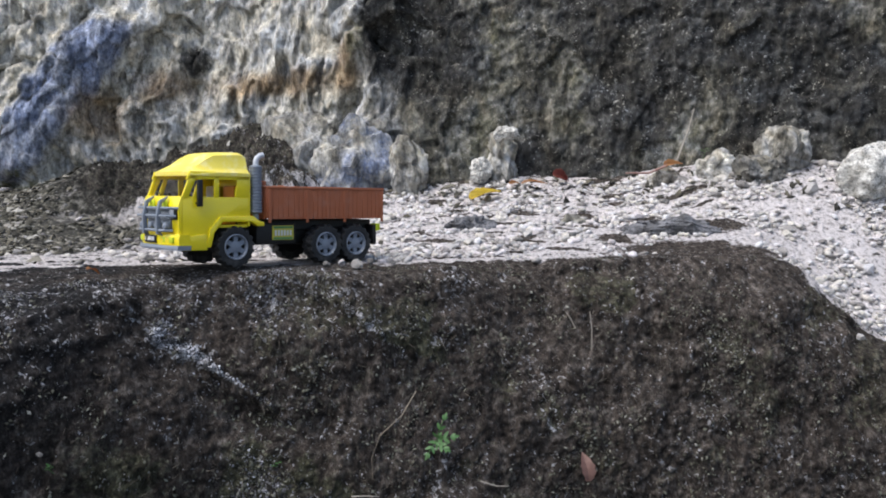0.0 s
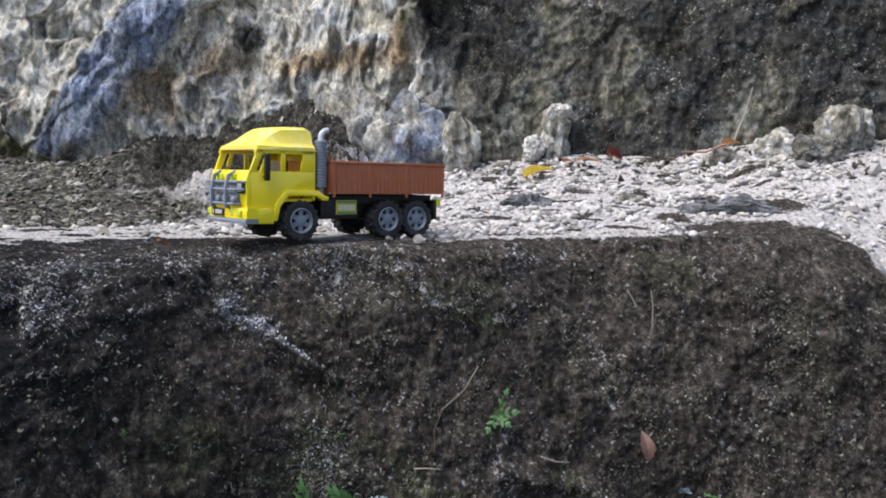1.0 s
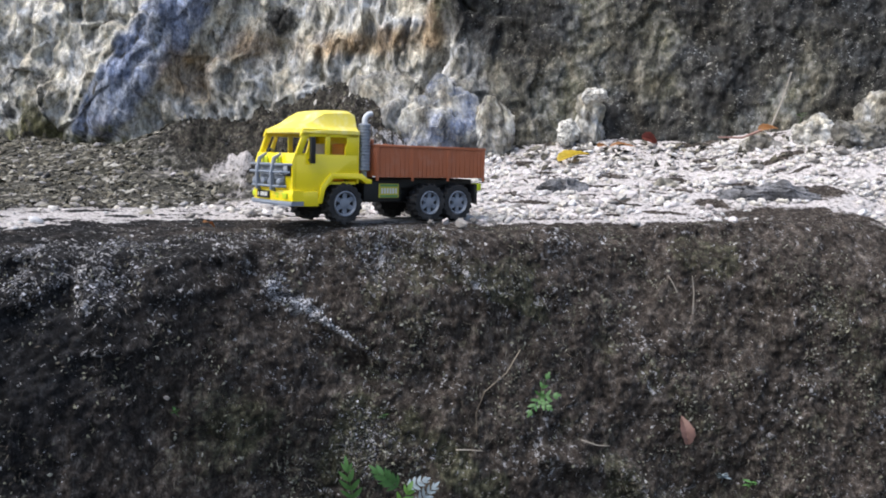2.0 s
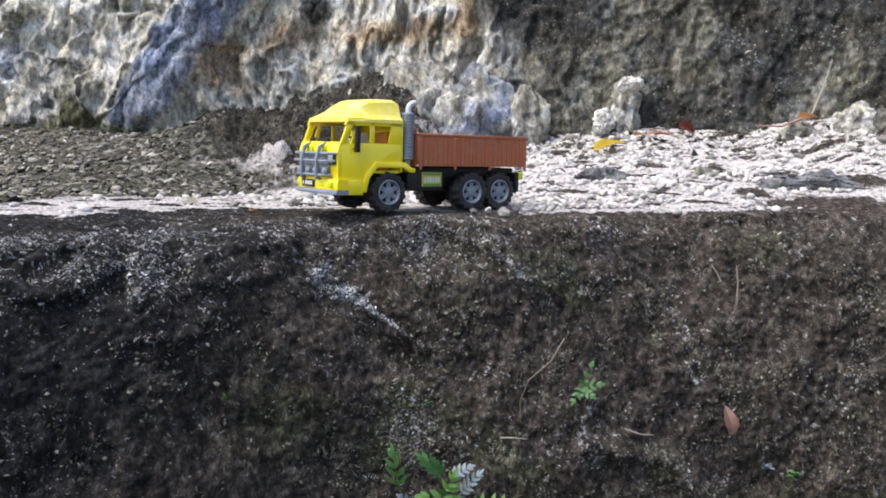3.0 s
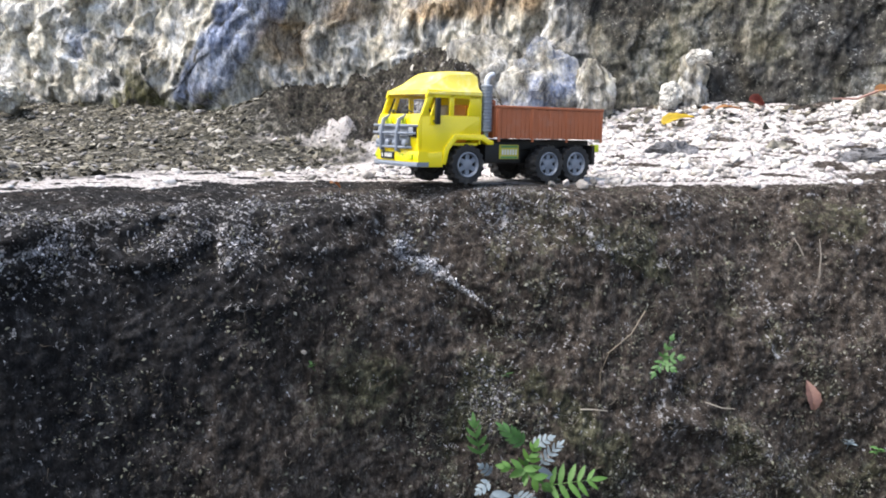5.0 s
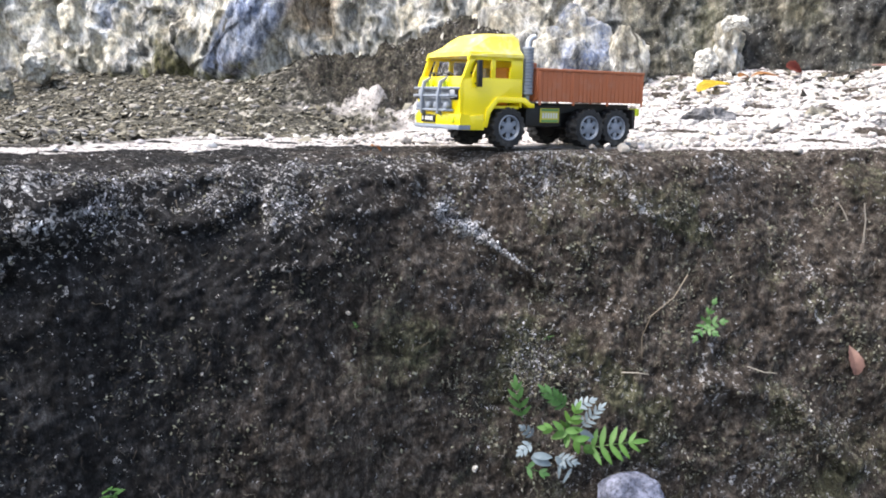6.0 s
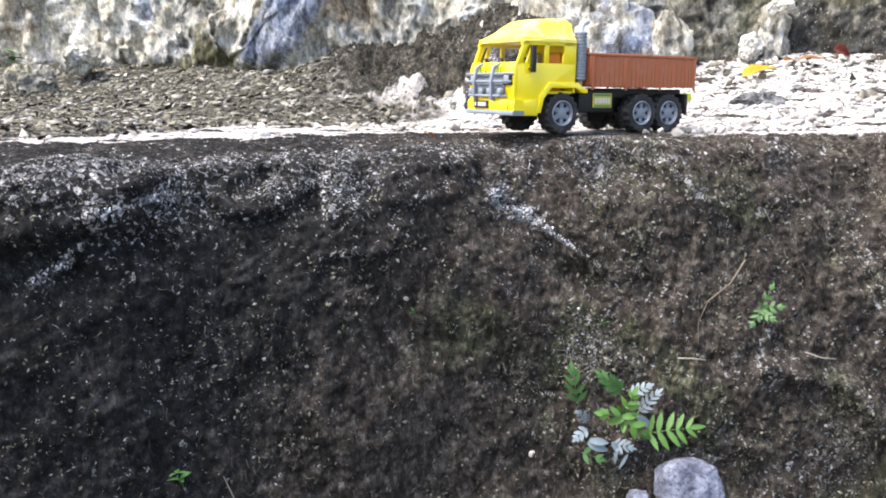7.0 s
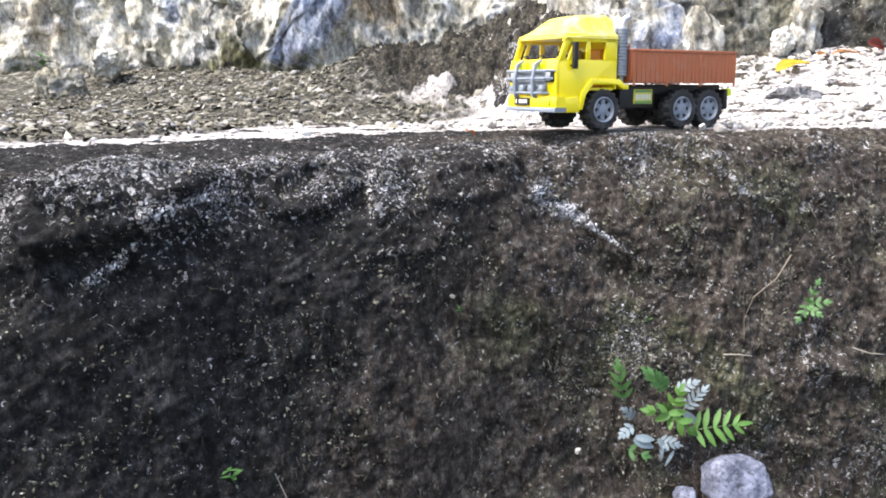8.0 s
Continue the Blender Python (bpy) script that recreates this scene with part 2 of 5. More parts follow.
def ledge_z(x, y):
    """Height of the ledge's top, without its grain."""
    x, y = np.asarray(x, float), np.asarray(y, float)
    right = smooth(x, -1.0, 0.3)
    z = -0.012 - 0.03 * smooth(y, 1.9, 2.7) * (1 - right)
    z = z + right * 0.135 * np.maximum(0, y - 2.1) + 0.09 * smooth(x, 0.5, 1.1) * smooth(y, 2.2, 2.8)
    z = z + 0.28 * np.maximum(0, y - (wall_y(x) - 0.35)) * (0.6 + 0.4 * smooth(x, -1.9, -2.4))
    # to one side the edge sinks and the gravel slides down over it
    z = z + np.minimum(0, rim_z(x) + 0.03) * (1 - smooth(y, 1.95, 2.75)) * smooth(x, 0.75, 0.95)
    # long slope of debris below the rock spur
    t = np.clip((x + 1.35) / 0.9, 0, 1)
    z = z + 0.08 * t ** 1.2 * (1 - smooth(x, -0.45, 0.0)) * smooth(y, 2.75, 3.3)
    z = z + 0.13 * smooth(y - (wall_y(x) - 1.1), 0, 1.0) * (1 - smooth(x, -1.5, -1.05))
    return z + talus(x, y)


def bank_surface(x, down):
    """Places on the bank's face: down metres below the rim."""
    y = rim_y(x) - 0.08 * (1 - np.exp(-down / 0.07)) - 0.24 * down
    return y, rim_z(x) - down


def line(x, z, a, b, width):
    """1 on the line from a to b, fading over a width."""
    dx, dz = b[0] - a[0], b[1] - a[1]
    t = np.clip(((x - a[0]) * dx + (z - a[1]) * dz) / (dx * dx + dz * dz), 0, 1)
    return np.exp(-((x - a[0] - t * dx) ** 2 + (z - a[1] - t * dz) ** 2) / width ** 2)


BANK_X = {}


def oval(x, z, cx, cz, rx, rz):
    """1 inside an oval, with a short steep edge and an uneven outline."""
    r = np.sqrt(((x - cx) / rx) ** 2 + ((z - cz) / rz) ** 2) + 0.25 * fbm(x, 0 * x, z, 12, 3)
    return 1 - smooth(r, 0.6, 1.05)


def build_bank():
    xs = np.concatenate([np.linspace(-12, -3.6, 50)[:-1], np.linspace(-3.6, -1.5, 120)[:-1], np.linspace(-1.5, 1.15, 640), np.linspace(1.15, 3.5, 120)[1:], np.linspace(3.5, 12, 50)[1:]])
    rows = []
    for down in np.concatenate([np.linspace(0.88, 0.6, 30)[:-1], np.linspace(0.6, 0.0, 150)]):
        y, z = bank_surface(xs, down)
        rows.append(np.stack([xs, y, z, np.full_like(xs, -down)], -1))
    reach = np.maximum(wall_y(xs) + 0.3 - rim_y(xs), 1.0)
    for share in np.concatenate([np.linspace(0.0, 0.4, 100)[1:], np.linspace(0.4, 1.0, 70)[1:], np.linspace(1.0, 2.0, 110)[1:]]):
        back = np.full_like(xs, share) if share <= 0.6 else 0.6 + (share - 0.6) / 1.4 * (reach - 0.6)
        y = rim_y(xs) + back
        k = np.exp(-(back / (0.06 + 0.1 * smooth(xs, -0.5, -0.9))) ** 1.5)
        z = ledge_z(xs, y) * (1 - k) + rim_z(xs) * k
        rows.append(np.stack([xs, y, z, back], -1))
    A = np.array(rows)
    x, y, z, s = (A[..., i] for i in range(4))
    face = 1 - smooth(s, -0.02, 0.06)
    # lumps, gullies and grain
    n = fbm(x, y, z, 7, 4)
    n2 = fbm(x, y, z, 24, 3)
    lump = 0.034 * fbm(x, y, z, 3.2, 3) * face + 0.010 * fbm(x, y, z, 11, 4) * (0.3 + 0.7 * face)
    lump += 0.006 * ridged(x, y, z * 0.5, 16, 3) * face
    d, who = worley(x, y, z, 26)
    lump += 0.010 * (0.5 - d) * smooth(fbm(x, y, z, 4, 3), -0.1, 0.4) * (0.3 + 0.7 * face)
    d2, who2 = worley(x, y, z, 62)
    lump += 0.008 * (0.5 - d2) * (0.5 + 0.5 * face)
    lump += 0.004 * fbm(x, y, z, 90, 2, 0.8)
    # a rounded bulge, the hollow under it, its rib; a hanging slab of crust; a root-like ridge low down
    lump += (0.055 * oval(x, z, -1.1, -0.075, 0.13, 0.075) - 0.015 * oval(x, z, -1.14, -0.2, 0.14, 0.05) - 0.045 * blob(x, z, -0.875, -0.055, 0.035, 0.035) + 0.03 * oval(x, z, -0.86, -0.07, 0.09, 0.05) + 0.025 * oval(x, z, -0.62, -0.08, 0.08, 0.05) - 0.045 * blob(x, z, -1.27, -0.12, 0.045, 0.1)) * face
    rib = np.maximum(line(x, z, (-0.95, -0.065), (-1.028, -0.108), 0.013), np.maximum(line(x, z, (-1.028, -0.108), (-1.04, -0.132), 0.009), line(x, z, (-1.04, -0.132), (-1.11, -0.185), 0.007)))
    scar = line(x, z, (-0.506, -0.11), (-0.307, -0.25), 0.0035 + 0.010 * smooth(z, -0.2, -0.12) * (0.6 + 0.8 * smooth(fbm(x, y, z, 40, 3), -0.3, 0.4)))
    scar2 = line(x, z, (-0.21, -0.05), (-0.12, -0.13), 0.009)
    sheet = blob(x, z, -0.727, -0.189, 0.05, 0.011)
    root = np.maximum(line(x, z, (0.0, -0.44), (0.17, -0.487), 0.02), line(x, z, (0.17, -0.487), (0.3, -0.62), 0.022))
    under = line(x, z, (-0.5, -0.135), (-0.33, -0.275), 0.03)
    lump += (0.016 * rib * (0.5 + n2) + 0.004 * scar + 0.003 * scar2 + 0.012 * sheet + 0.03 * root - 0.025 * under) * face
    steep = smooth(talus(x, y), 0.02, 0.1)
    lump += steep * (0.05 * fbm(x, y, z, 9, 4) + 0.03 * ridged(x, y, z, 14, 4))
    lump += 0.022 * fbm(x, y, z, 7, 3) * np.exp(-((s - 0.03) / 0.1) ** 2)
    # flat standing under the wheels
    stand = smooth(blob(x, y, -0.36, 1.82, 0.24, 0.2), 0.3, 0.6)
    calm = 1 - 0.8 * stand
    lump = np.where(s > 0.0, lump * calm, lump)
    y2 = y - lump * (0.35 + 0.65 * face)
    z2 = z + lump * (1 - 0.75 * face) * 0.8
    z2 = np.where(s > -0.02, z2 * (1 - 0.9 * stand) + 0.9 * stand * (-0.008), z2)
    P = np.stack([x, y2, z2], -1)
    P[0, :, 2] = FOOT - 0.05
    P[:, 0, 2] = P[:, -1, 2] = FOOT - 0.05
    drip = smooth(fbm(x, 0 * x, z * 0.3, 15, 4) + 0.3 * n2, -0.25, 0.35)
    top = smooth(z, -0.19, -0.07) * smooth(-s, -0.14, -0.03) * (0.4 + 0.6 * drip)
    left = 1 - smooth(x, -0.5, 0.0)
    pale = 0.3 * top * left + 0.08 * top + 0.02 + 0.1 * n + 0.03 * smooth(x, -0.7, -0.1)
    pale = np.maximum(pale, (0.95 * scar * smooth(n2, -0.7, 0.1) * smooth(z, -0.23, -0.15) + 0.5 * scar) * face)
    pale = np.maximum(pale, 0.4 * scar2 * face)
    BANK_X["steep"] = steep
    BANK_X["scar"] = (scar * smooth(n2, -0.45, 0.25) * (0.35 + 0.65 * smooth(z, -0.23, -0.16)) + 0.45 * rib * smooth(n2, -0.3, 0.4) + 0.3 * scar2) * face
    pale = np.maximum(pale, 0.62 * rib * smooth(n2, -0.6, 0.1) * face)
    pale = np.maximum(pale, 0.5 * blob(x, z, -1.1, -0.035, 0.12, 0.035) * smooth(-s, -0.12, 0))
    pale = np.maximum(pale, 0.4 * sheet * face)
    pale = pale + 0.13 * smooth(fbm(x, y, z, 10, 4), 0.1, 0.5) * smooth(x, -0.8, -0.3) * face + 0.2 * blob(x, z, -0.29, -0.4, 0.06, 0.045) + 0.2 * blob(x, z, 0.02, -0.4, 0.05, 0.06) + 0.16 * blob(x, z, 0.16, -0.6, 0.08, 0.09) + 0.1 * root
    brown = 0.14 + 0.7 * smooth(x - 0.5 * (z + 0.3), -1.0, -0.4)
    lip = smooth(s, 0.02, 0.1) * (1 - smooth(s, 0.3, 0.4)) * (1 - smooth(x, -0.6, -0.3))
    brown = brown + 0.25 * lip * smooth(n, -0.4, 0.3)
    pale = pale + 0.16 * lip * smooth(fbm(x, y * 3, z, 8, 4), -0.2, 0.4)
    moss = 0.05 + 0.2 * lip + 0.35 * blob(x, z, -0.2, -0.42, 0.16, 0.12) + 0.25 * blob(x, z, -0.42, -0.4, 0.14, 0.12) + 0.4 * blob(x, z, -0.58, -0.36, 0.1, 0.1) + 0.42 * blob(x, z, 0.3, -0.58, 0.3, 0.1) + 0.3 * blob(x, z, -0.05, -0.2, 0.1, 0.1) + 0.25 * blob(x, z, 0.45, -0.2, 0.1, 0.15)
    back_off = s + 0.05 * n + 0.03 * n2
    shift = 0.25 * (1 - smooth(x, -0.75, -0.35))
    grit = smooth(back_off, 0.09 - 0.05 * smooth(x, -0.5, 0.1) + shift, 0.17 + shift) * (0.8 + 0.2 * smooth(x, -1.3, -0.7))
    for cx, cy, rx, ry, k in ((0.7, 2.42, 0.26, 0.06, 0.9), (0.62, 2.14, 0.26, 0.19, 1.0), (0.25, 2.35, 0.1, 0.04, 0.6), (-0.1, 2.3, 0.12, 0.04, 0.5), (0.9, 2.55, 0.14, 0.04, 0.7), (0.09, 2.53, 0.11, 0.05, 0.8), (0.4, 2.6, 0.12, 0.04, 0.7), (1.2, 2.3, 0.2, 0.05, 0.6), (-0.9, 1.75, 0.3, 0.05, 0.5)):
        grit = grit * (1 - k * blob(x, y, cx, cy, rx, ry))
    grit = grit * (1 - 0.85 * smooth(fbm(x, y * 2.2, 0 * x, 6, 4), 0.1, 0.35) * smooth(s, 0.1, 0.2))
    grit = np.where(s > 0.02, np.maximum(grit, smooth(x + 0.1 * n, 0.8, 0.92) * 0.9), grit)
    litter = smooth(s + 0.15 * n, 0.45, 0.58) * (1 - smooth(x - 0.3 * (y - 2.5) + 0.2 * n, -1.25, -0.95)) * 0.95
    spur = smooth(y, 3.1, 3.3) * blob(x, y, -1.0, 3.45, 0.5, 0.3)
    grit = grit * (1 - 0.8 * spur) * (1 - 0.92 * smooth(talus(x, y) + 0.06 * n + 0.05 * smooth(x, -0.9, -1.3), 0.05, 0.12))
    litter = litter * (1 - 0.9 * steep)
    pale = pale + steep * (-0.12 + 0.2 * smooth(x, -0.9, -0.65) + 0.62 * smooth(fbm(x, y, z, 7, 3), -0.05, 0.4) * (0.3 + 0.7 * smooth(x, -0.95, -0.65)))
    brown = brown + 0.35 * steep
    moss = moss + 0.35 * steep + 0.42 * smooth(fbm(x, y, z, 6, 4), 0.0, 0.4) * smooth(x, -0.75, -0.35) * face
    m = dict(pale=pale, brown=brown, moss=moss, grit=grit, litter=litter)
    return grid_mesh("ground_bank", P, m, EARTH), P, m, s


bank, BANK_P, BANK_M, BANK_S = build_bank()
tagged(bank, "dark earth bank with a pale gravel ledge on top", "ground", kind="structure")


def build_wall():
    xs = np.concatenate([np.linspace(-12.2, -5.0, 60)[:-1], np.linspace(-5.0, -3.0, 100)[:-1], np.linspace(-3.0, 1.5, 640), np.linspace(1.5, 4.0, 100)[1:], np.linspace(4.0, 12.2, 60)[1:]])
    zs = np.concatenate([np.linspace(-0.25, 1.05, 190), np.linspace(1.05, 3.2, 80)[1:]])
    x, z = np.meshgrid(xs, zs)
    y = wall_y(x) + 0.14 * z + 0.25 * smooth(z, 1.0, 3.0)
    # blocky beds, flutes and hollows
    wx, wz = x + 0.08 * fbm(x, y, z, 3, 3), z + 0.08 * fbm(x + 9, y, z, 3, 3)
    d, who = worley(wx * 0.9, y * 0.4, wz * 0.8, 3.2)
    relief = 0.1 * (who - 0.5) * smooth(0.75 - d, 0, 0.07) + 0.08 * fbm(x, y, z, 1.7, 4)
    relief *= 1 - 0.75 * smooth(x, -0.3, 0.1)
    left = 1 - smooth(x, -0.5, -0.1)
    relief += left * 0.03 * ridged(x, y, z * 0.18, 6, 3) * smooth(z, 0.05, 0.3)
    d, who = worley(wx, y, wz * 0.7, 9)
    fade = 1 - 0.55 * smooth(x, -0.3, 0.1)
    relief += fade * 0.06 * (who - 0.5) * smooth(0.7 - d, 0, 0.12) + fade * 0.03 * fbm(x, y, z * 0.5, 8, 4)
    d, who = worley(wx, y, wz * 0.4, 15)
    relief += left * 0.045 * (who - 0.5) * smooth(0.7 - d, 0, 0.12)
    d, who = worley(wx, y, wz * 0.8, 24)
    relief += fade * 0.012 * (who - 0.5) * smooth(0.7 - d, 0, 0.2) + 0.006 * ridged(x, y, z * 0.5, 25, 3) + 0.5 * (1 - fade) * (0.02 * ridged(x, y, z, 15, 4) + 0.03 * fbm(x, y, z, 26, 3, 0.7))
    # the rock spur that leans on the wall: a low ridge, highest at its pointed head
    ridge = 0.02 + 0.4 * np.clip((x + 1.45) / 1.0, 0, 1) + 0.03 * fbm(x, y, z, 6, 3)
    spur = smooth(ridge - z, -0.03, 0.06) * smooth(x, -1.5, -1.2) * (1 - smooth(x, -0.35, -0.15))
    relief += 0.06 * spur
    # a smooth slab leaning to one side
    slab = smooth(0.24 - np.abs((x + 1.73) - 0.75 * (z - 0.45)), 0, 0.18) * smooth(z, 0.1, 0.25) * (1 - smooth(z, 0.8, 0.95))
    n0 = fbm(x, y, z, 5, 3)
    relief = relief * (1 - 0.5 * slab) + 0.1 * slab
    cleft = line(x + 0.05 * n0, z, (-2.02, 0.1), (-1.5, 0.95), 0.022)
    relief = relief - 0.02 * cleft
    y = y - relief
    n = fbm(x, y, z, 2.6, 4)
    n2 = fbm(x, y, z, 9, 4)
    right = smooth(x + 0.15 * n, -0.42, -0.12)
    far = 1 - smooth(x, -2.2, -1.9)
    upper = left * smooth(z + 0.12 * n, 0.6, 0.78)
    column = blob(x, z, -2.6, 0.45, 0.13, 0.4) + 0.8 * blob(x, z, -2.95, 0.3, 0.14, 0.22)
    # a darker, mossier patch of the wall, in colour only
    olive_patch = blob(x, z, -2.25, 0.28, 0.16, 0.22)
    pale = 0.1 + 0.42 * left + 0.75 * upper + 0.45 * far + 0.5 * column + 0.45 * blob(x, z, -0.6, 0.34, 0.25, 0.06) + 0.5 * blob(x, z, -0.62, 0.69, 0.3, 0.03) + 0.8 * blob(x, z, 0.99, 0.55, 0.03, 0.03) - 0.4 * olive_patch
    blue = 0.95 * slab + 0.5 * column + 0.6 * blob(x, z, -0.33, 0.33, 0.1, 0.14) + 0.5 * blob(x, z, -0.2, 0.7, 0.1, 0.2) + 0.5 * blob(x, z, -0.78, 0.8, 0.22, 0.09) + 0.6 * blob(x, z, 0.325, 0.74, 0.08, 0.07) + 0.3 * blob(x, z, -2.0, 0.9, 0.3, 0.2)
    rust = 0.1 + 0.06 * far + 0.85 * blob(x, z, -0.68, 0.575, 0.34, 0.065) + 0.75 * blob(x, z, -1.48, 0.45, 0.12, 0.12) + 0.6 * blob(x, z, -1.2, 0.6, 0.14, 0.1) + 0.35 * blob(x, z, -3.4, 0.5, 0.4, 0.3) + 0.7 * blob(x, z, -0.37, 0.66, 0.05, 0.16) + 0.15 * (1 - right) * smooth(-z, -0.5, -0.2)
    # along the cleft the slab's shadow edge is put into the dark colour
    dark = 0.02 + 0.12 * right + 0.75 * spur * smooth(0.18 - np.abs(ridge - z - 0.15), 0.0, 0.12) * (1 - smooth(x, -0.75, -0.5)) + 0.25 * spur + 0.42 * right + 0.3 * blob(x, z, 0.78, 0.78, 0.3, 0.25) + 0.45 * right * smooth(n, -0.3, 0.4) + 0.25 * blob(x, z, -0.08, 0.62, 0.2, 0.2) + 0.95 * blob(x, z, -1.085, 0.7, 0.075, 0.075) + 0.6 * cleft * smooth(n2, -0.4, 0.3) + 0.45 * olive_patch + 0.35 * left * smooth(-n2, 0.05, 0.5) * (1 - upper)
    dark = dark - 0.2 * right * (blob(x, z, 0.54, 0.54, 0.12, 0.14) + blob(x, z, 0.15, 0.3, 0.1, 0.12) + blob(x, z, 0.84, 0.4, 0.08, 0.12) + blob(x, z, 1.16, 0.74, 0.18, 0.07) + blob(x, z, 0.15, 0.66, 0.1, 0.12))
    moss = 0.5 * right + 0.5 * left * smooth(-z, -0.3, -0.05) + 0.4 * blob(x, z, -0.35, 0.68, 0.06, 0.2) + 0.05 + 0.2 * far * smooth(-z, -0.3, -0.1) + 0.4 * olive_patch + 0.3 * blob(x, z, -1.9, 0.12, 0.25, 0.1) + 0.25 * left * smooth(fbm(x, y, z, 5, 3), 0.0, 0.5) * (1 - upper)
    fleck = 0.08 + 0.14 * n2 + 0.13 * right
    # the hill behind: top, back and ends
    P = np.stack([x, y, z], -1)
    back = []
    for off, zz in ((0.5, 3.35), (1.5, 3.5), (3.0, 3.45), (4.5, 3.2), (5.2, FOOT - 0.1)):
        r = P[-1].copy()
        r[:, 1] += off + 0.3 * fbm(r[:, 0], 0 * r[:, 0] + off, 0 * r[:, 0], 1.1, 3)
        r[:, 2] = zz + 0.25 * fbm(r[:, 0], 0 * r[:, 0] + off, 0 * r[:, 0] + 5, 0.8, 3) * (zz > 0)
        back.append(r)
    P = np.concatenate([P, np.array(back)])
    P[:, 0, 2] = np.minimum(P[:, 0, 2], FOOT - 0.05)
    P[:, -1, 2] = np.minimum(P[:, -1, 2], FOOT - 0.05)
    pale, blue, rust, dark, moss, fleck = (np.concatenate([np.broadcast_to(v, x.shape), np.repeat(np.broadcast_to(v, x.shape)[-1:], 5, 0)]) for v in (pale, blue, rust, dark, moss, fleck))
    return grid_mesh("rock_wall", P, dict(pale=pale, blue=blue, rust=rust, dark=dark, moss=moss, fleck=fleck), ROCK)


rock_wall = tagged(build_wall(), "weathered grey limestone quarry wall with moss and rust stains", "rock wall", kind="structure")


def build_low_ground():
    """The ground at the bank's foot, out to the horizon."""
    r = np.concatenate([np.linspace(0, 4, 40), np.geomspace(4.2, 300, 40)])
    a = np.linspace(0, 2 * np.pi, 97)
    R, T = np.meshgrid(r, a)
    x, y = R * np.cos(T), R * np.sin(T)
    z = FOOT + 0.03 * fbm(x, y, 0 * x, 1.5, 4) * smooth(R, 400, 0)
    return grid_mesh("ground", np.stack([x, y, z], -1)[:, ::-1], dict(pale=0.05, brown=0.6, moss=0.3, grit=0.1, litter=0.2), EARTH)


tagged(build_low_ground(), "brown earth at the foot of the bank", "ground", kind="structure")

# ---- building parts ----
def part(name, bm, material, parent=None, label="", smooth_faces=True):
    """Links a bmesh as one mesh object, under a thing or under a part."""
    bmesh.ops.recalc_face_normals(bm, faces=bm.faces[:])
    me = bpy.data.meshes.new(name)
    bm.to_mesh(me)
    bm.free()
    me.materials.append(material)
    if smooth_faces:
        me.polygons.foreach_set("use_smooth", np.ones(len(me.polygons), bool))
        me.set_sharp_from_angle(angle=radians(38))
    ob = new(name, me)
    if parent:
        ob.parent = parent
    return tagged(ob, label)


def join(bm, other):
    me = bpy.data.meshes.new("piece")
    other.to_mesh(me)
    other.free()
    bm.from_mesh(me)
    bpy.data.meshes.remove(me)


def rounded(bm, edges, width, segments=2):
    bmesh.ops.bevel(bm, geom=edges, offset=width, segments=segments, profile=0.6, affect="EDGES")


def box(lo, hi, bevel=0.0, segments=2):
    bm = bmesh.new()
    bmesh.ops.create_cube(bm, size=1)
    for v in bm.verts:
        v.co = [lo[i] + (v.co[i] + 0.5) * (hi[i] - lo[i]) for i in range(3)]
    if bevel:
        rounded(bm, bm.edges[:], bevel, segments)
    return bm


def prism(outline, y0, y1, bevel=0.0):
    """A plate: an outline in x and z, from y0 to y1."""
    bm = bmesh.new()
    a = [bm.verts.new((x, y0, z)) for x, z in outline]
    b = [bm.verts.new((x, y1, z)) for x, z in outline]
    bm.faces.new(a)
    bm.faces.new(b[::-1])
    for i in range(len(a)):
        j = (i + 1) % len(a)
        bm.faces.new((a[j], a[i], b[i], b[j]))
    bmesh.ops.recalc_face_normals(bm, faces=bm.faces[:])
    if bevel:
        rounded(bm, bm.edges[:], bevel, 2)
    return bm


def lathe(profile, steps=32, axis="Y", centre=(0, 0, 0)):
    """Turns (radius, along) pairs round an axis."""
    bm = bmesh.new()
    rings = []
    for k in range(steps):
        a = 2 * math.pi * k / steps
        ring = []
        for r, h in profile:
            c, s = r * math.cos(a), r * math.sin(a)
            p = (c, h, s) if axis == "Y" else (c, s, h) if axis == "Z" else (h, c, s)
            ring.append(bm.verts.new(Vector(p) + Vector(centre)))
        rings.append(ring)
    for k in range(steps):
        for i in range(len(profile) - 1):
            q = (rings[k][i], rings[k][i + 1], rings[(k + 1) % steps][i + 1], rings[(k + 1) % steps][i])
            bm.faces.new(q)
    bmesh.ops.remove_doubles(bm, verts=bm.verts[:], dist=1e-6)
    return bm


def tube(points, radius, sides=8, taper=1.0):
    """A round bar along points."""
    bm = bmesh.new()
    pts = [Vector(p) for p in points]
    rings = []
    for i, p in enumerate(pts):
        d = (pts[min(i + 1, len(pts) - 1)] - pts[max(i - 1, 0)]).normalized()
        u = d.cross(Vector((0.13, 0.31, 0.94))).normalized()
        w = d.cross(u)
        r = radius * (1 + (taper - 1) * i / (len(pts) - 1))
        rings.append([bm.verts.new(p + r * (math.cos(2 * math.pi * k / sides) * u + math.sin(2 * math.pi * k / sides) * w)) for k in range(sides)])
    for a, b in zip(rings, rings[1:]):
        for k in range(sides):
            bm.faces.new((a[k], a[(k + 1) % sides], b[(k + 1) % sides], b[k]))
    bm.faces.new(rings[0][::-1])
    bm.faces.new(rings[-1])
    return bm


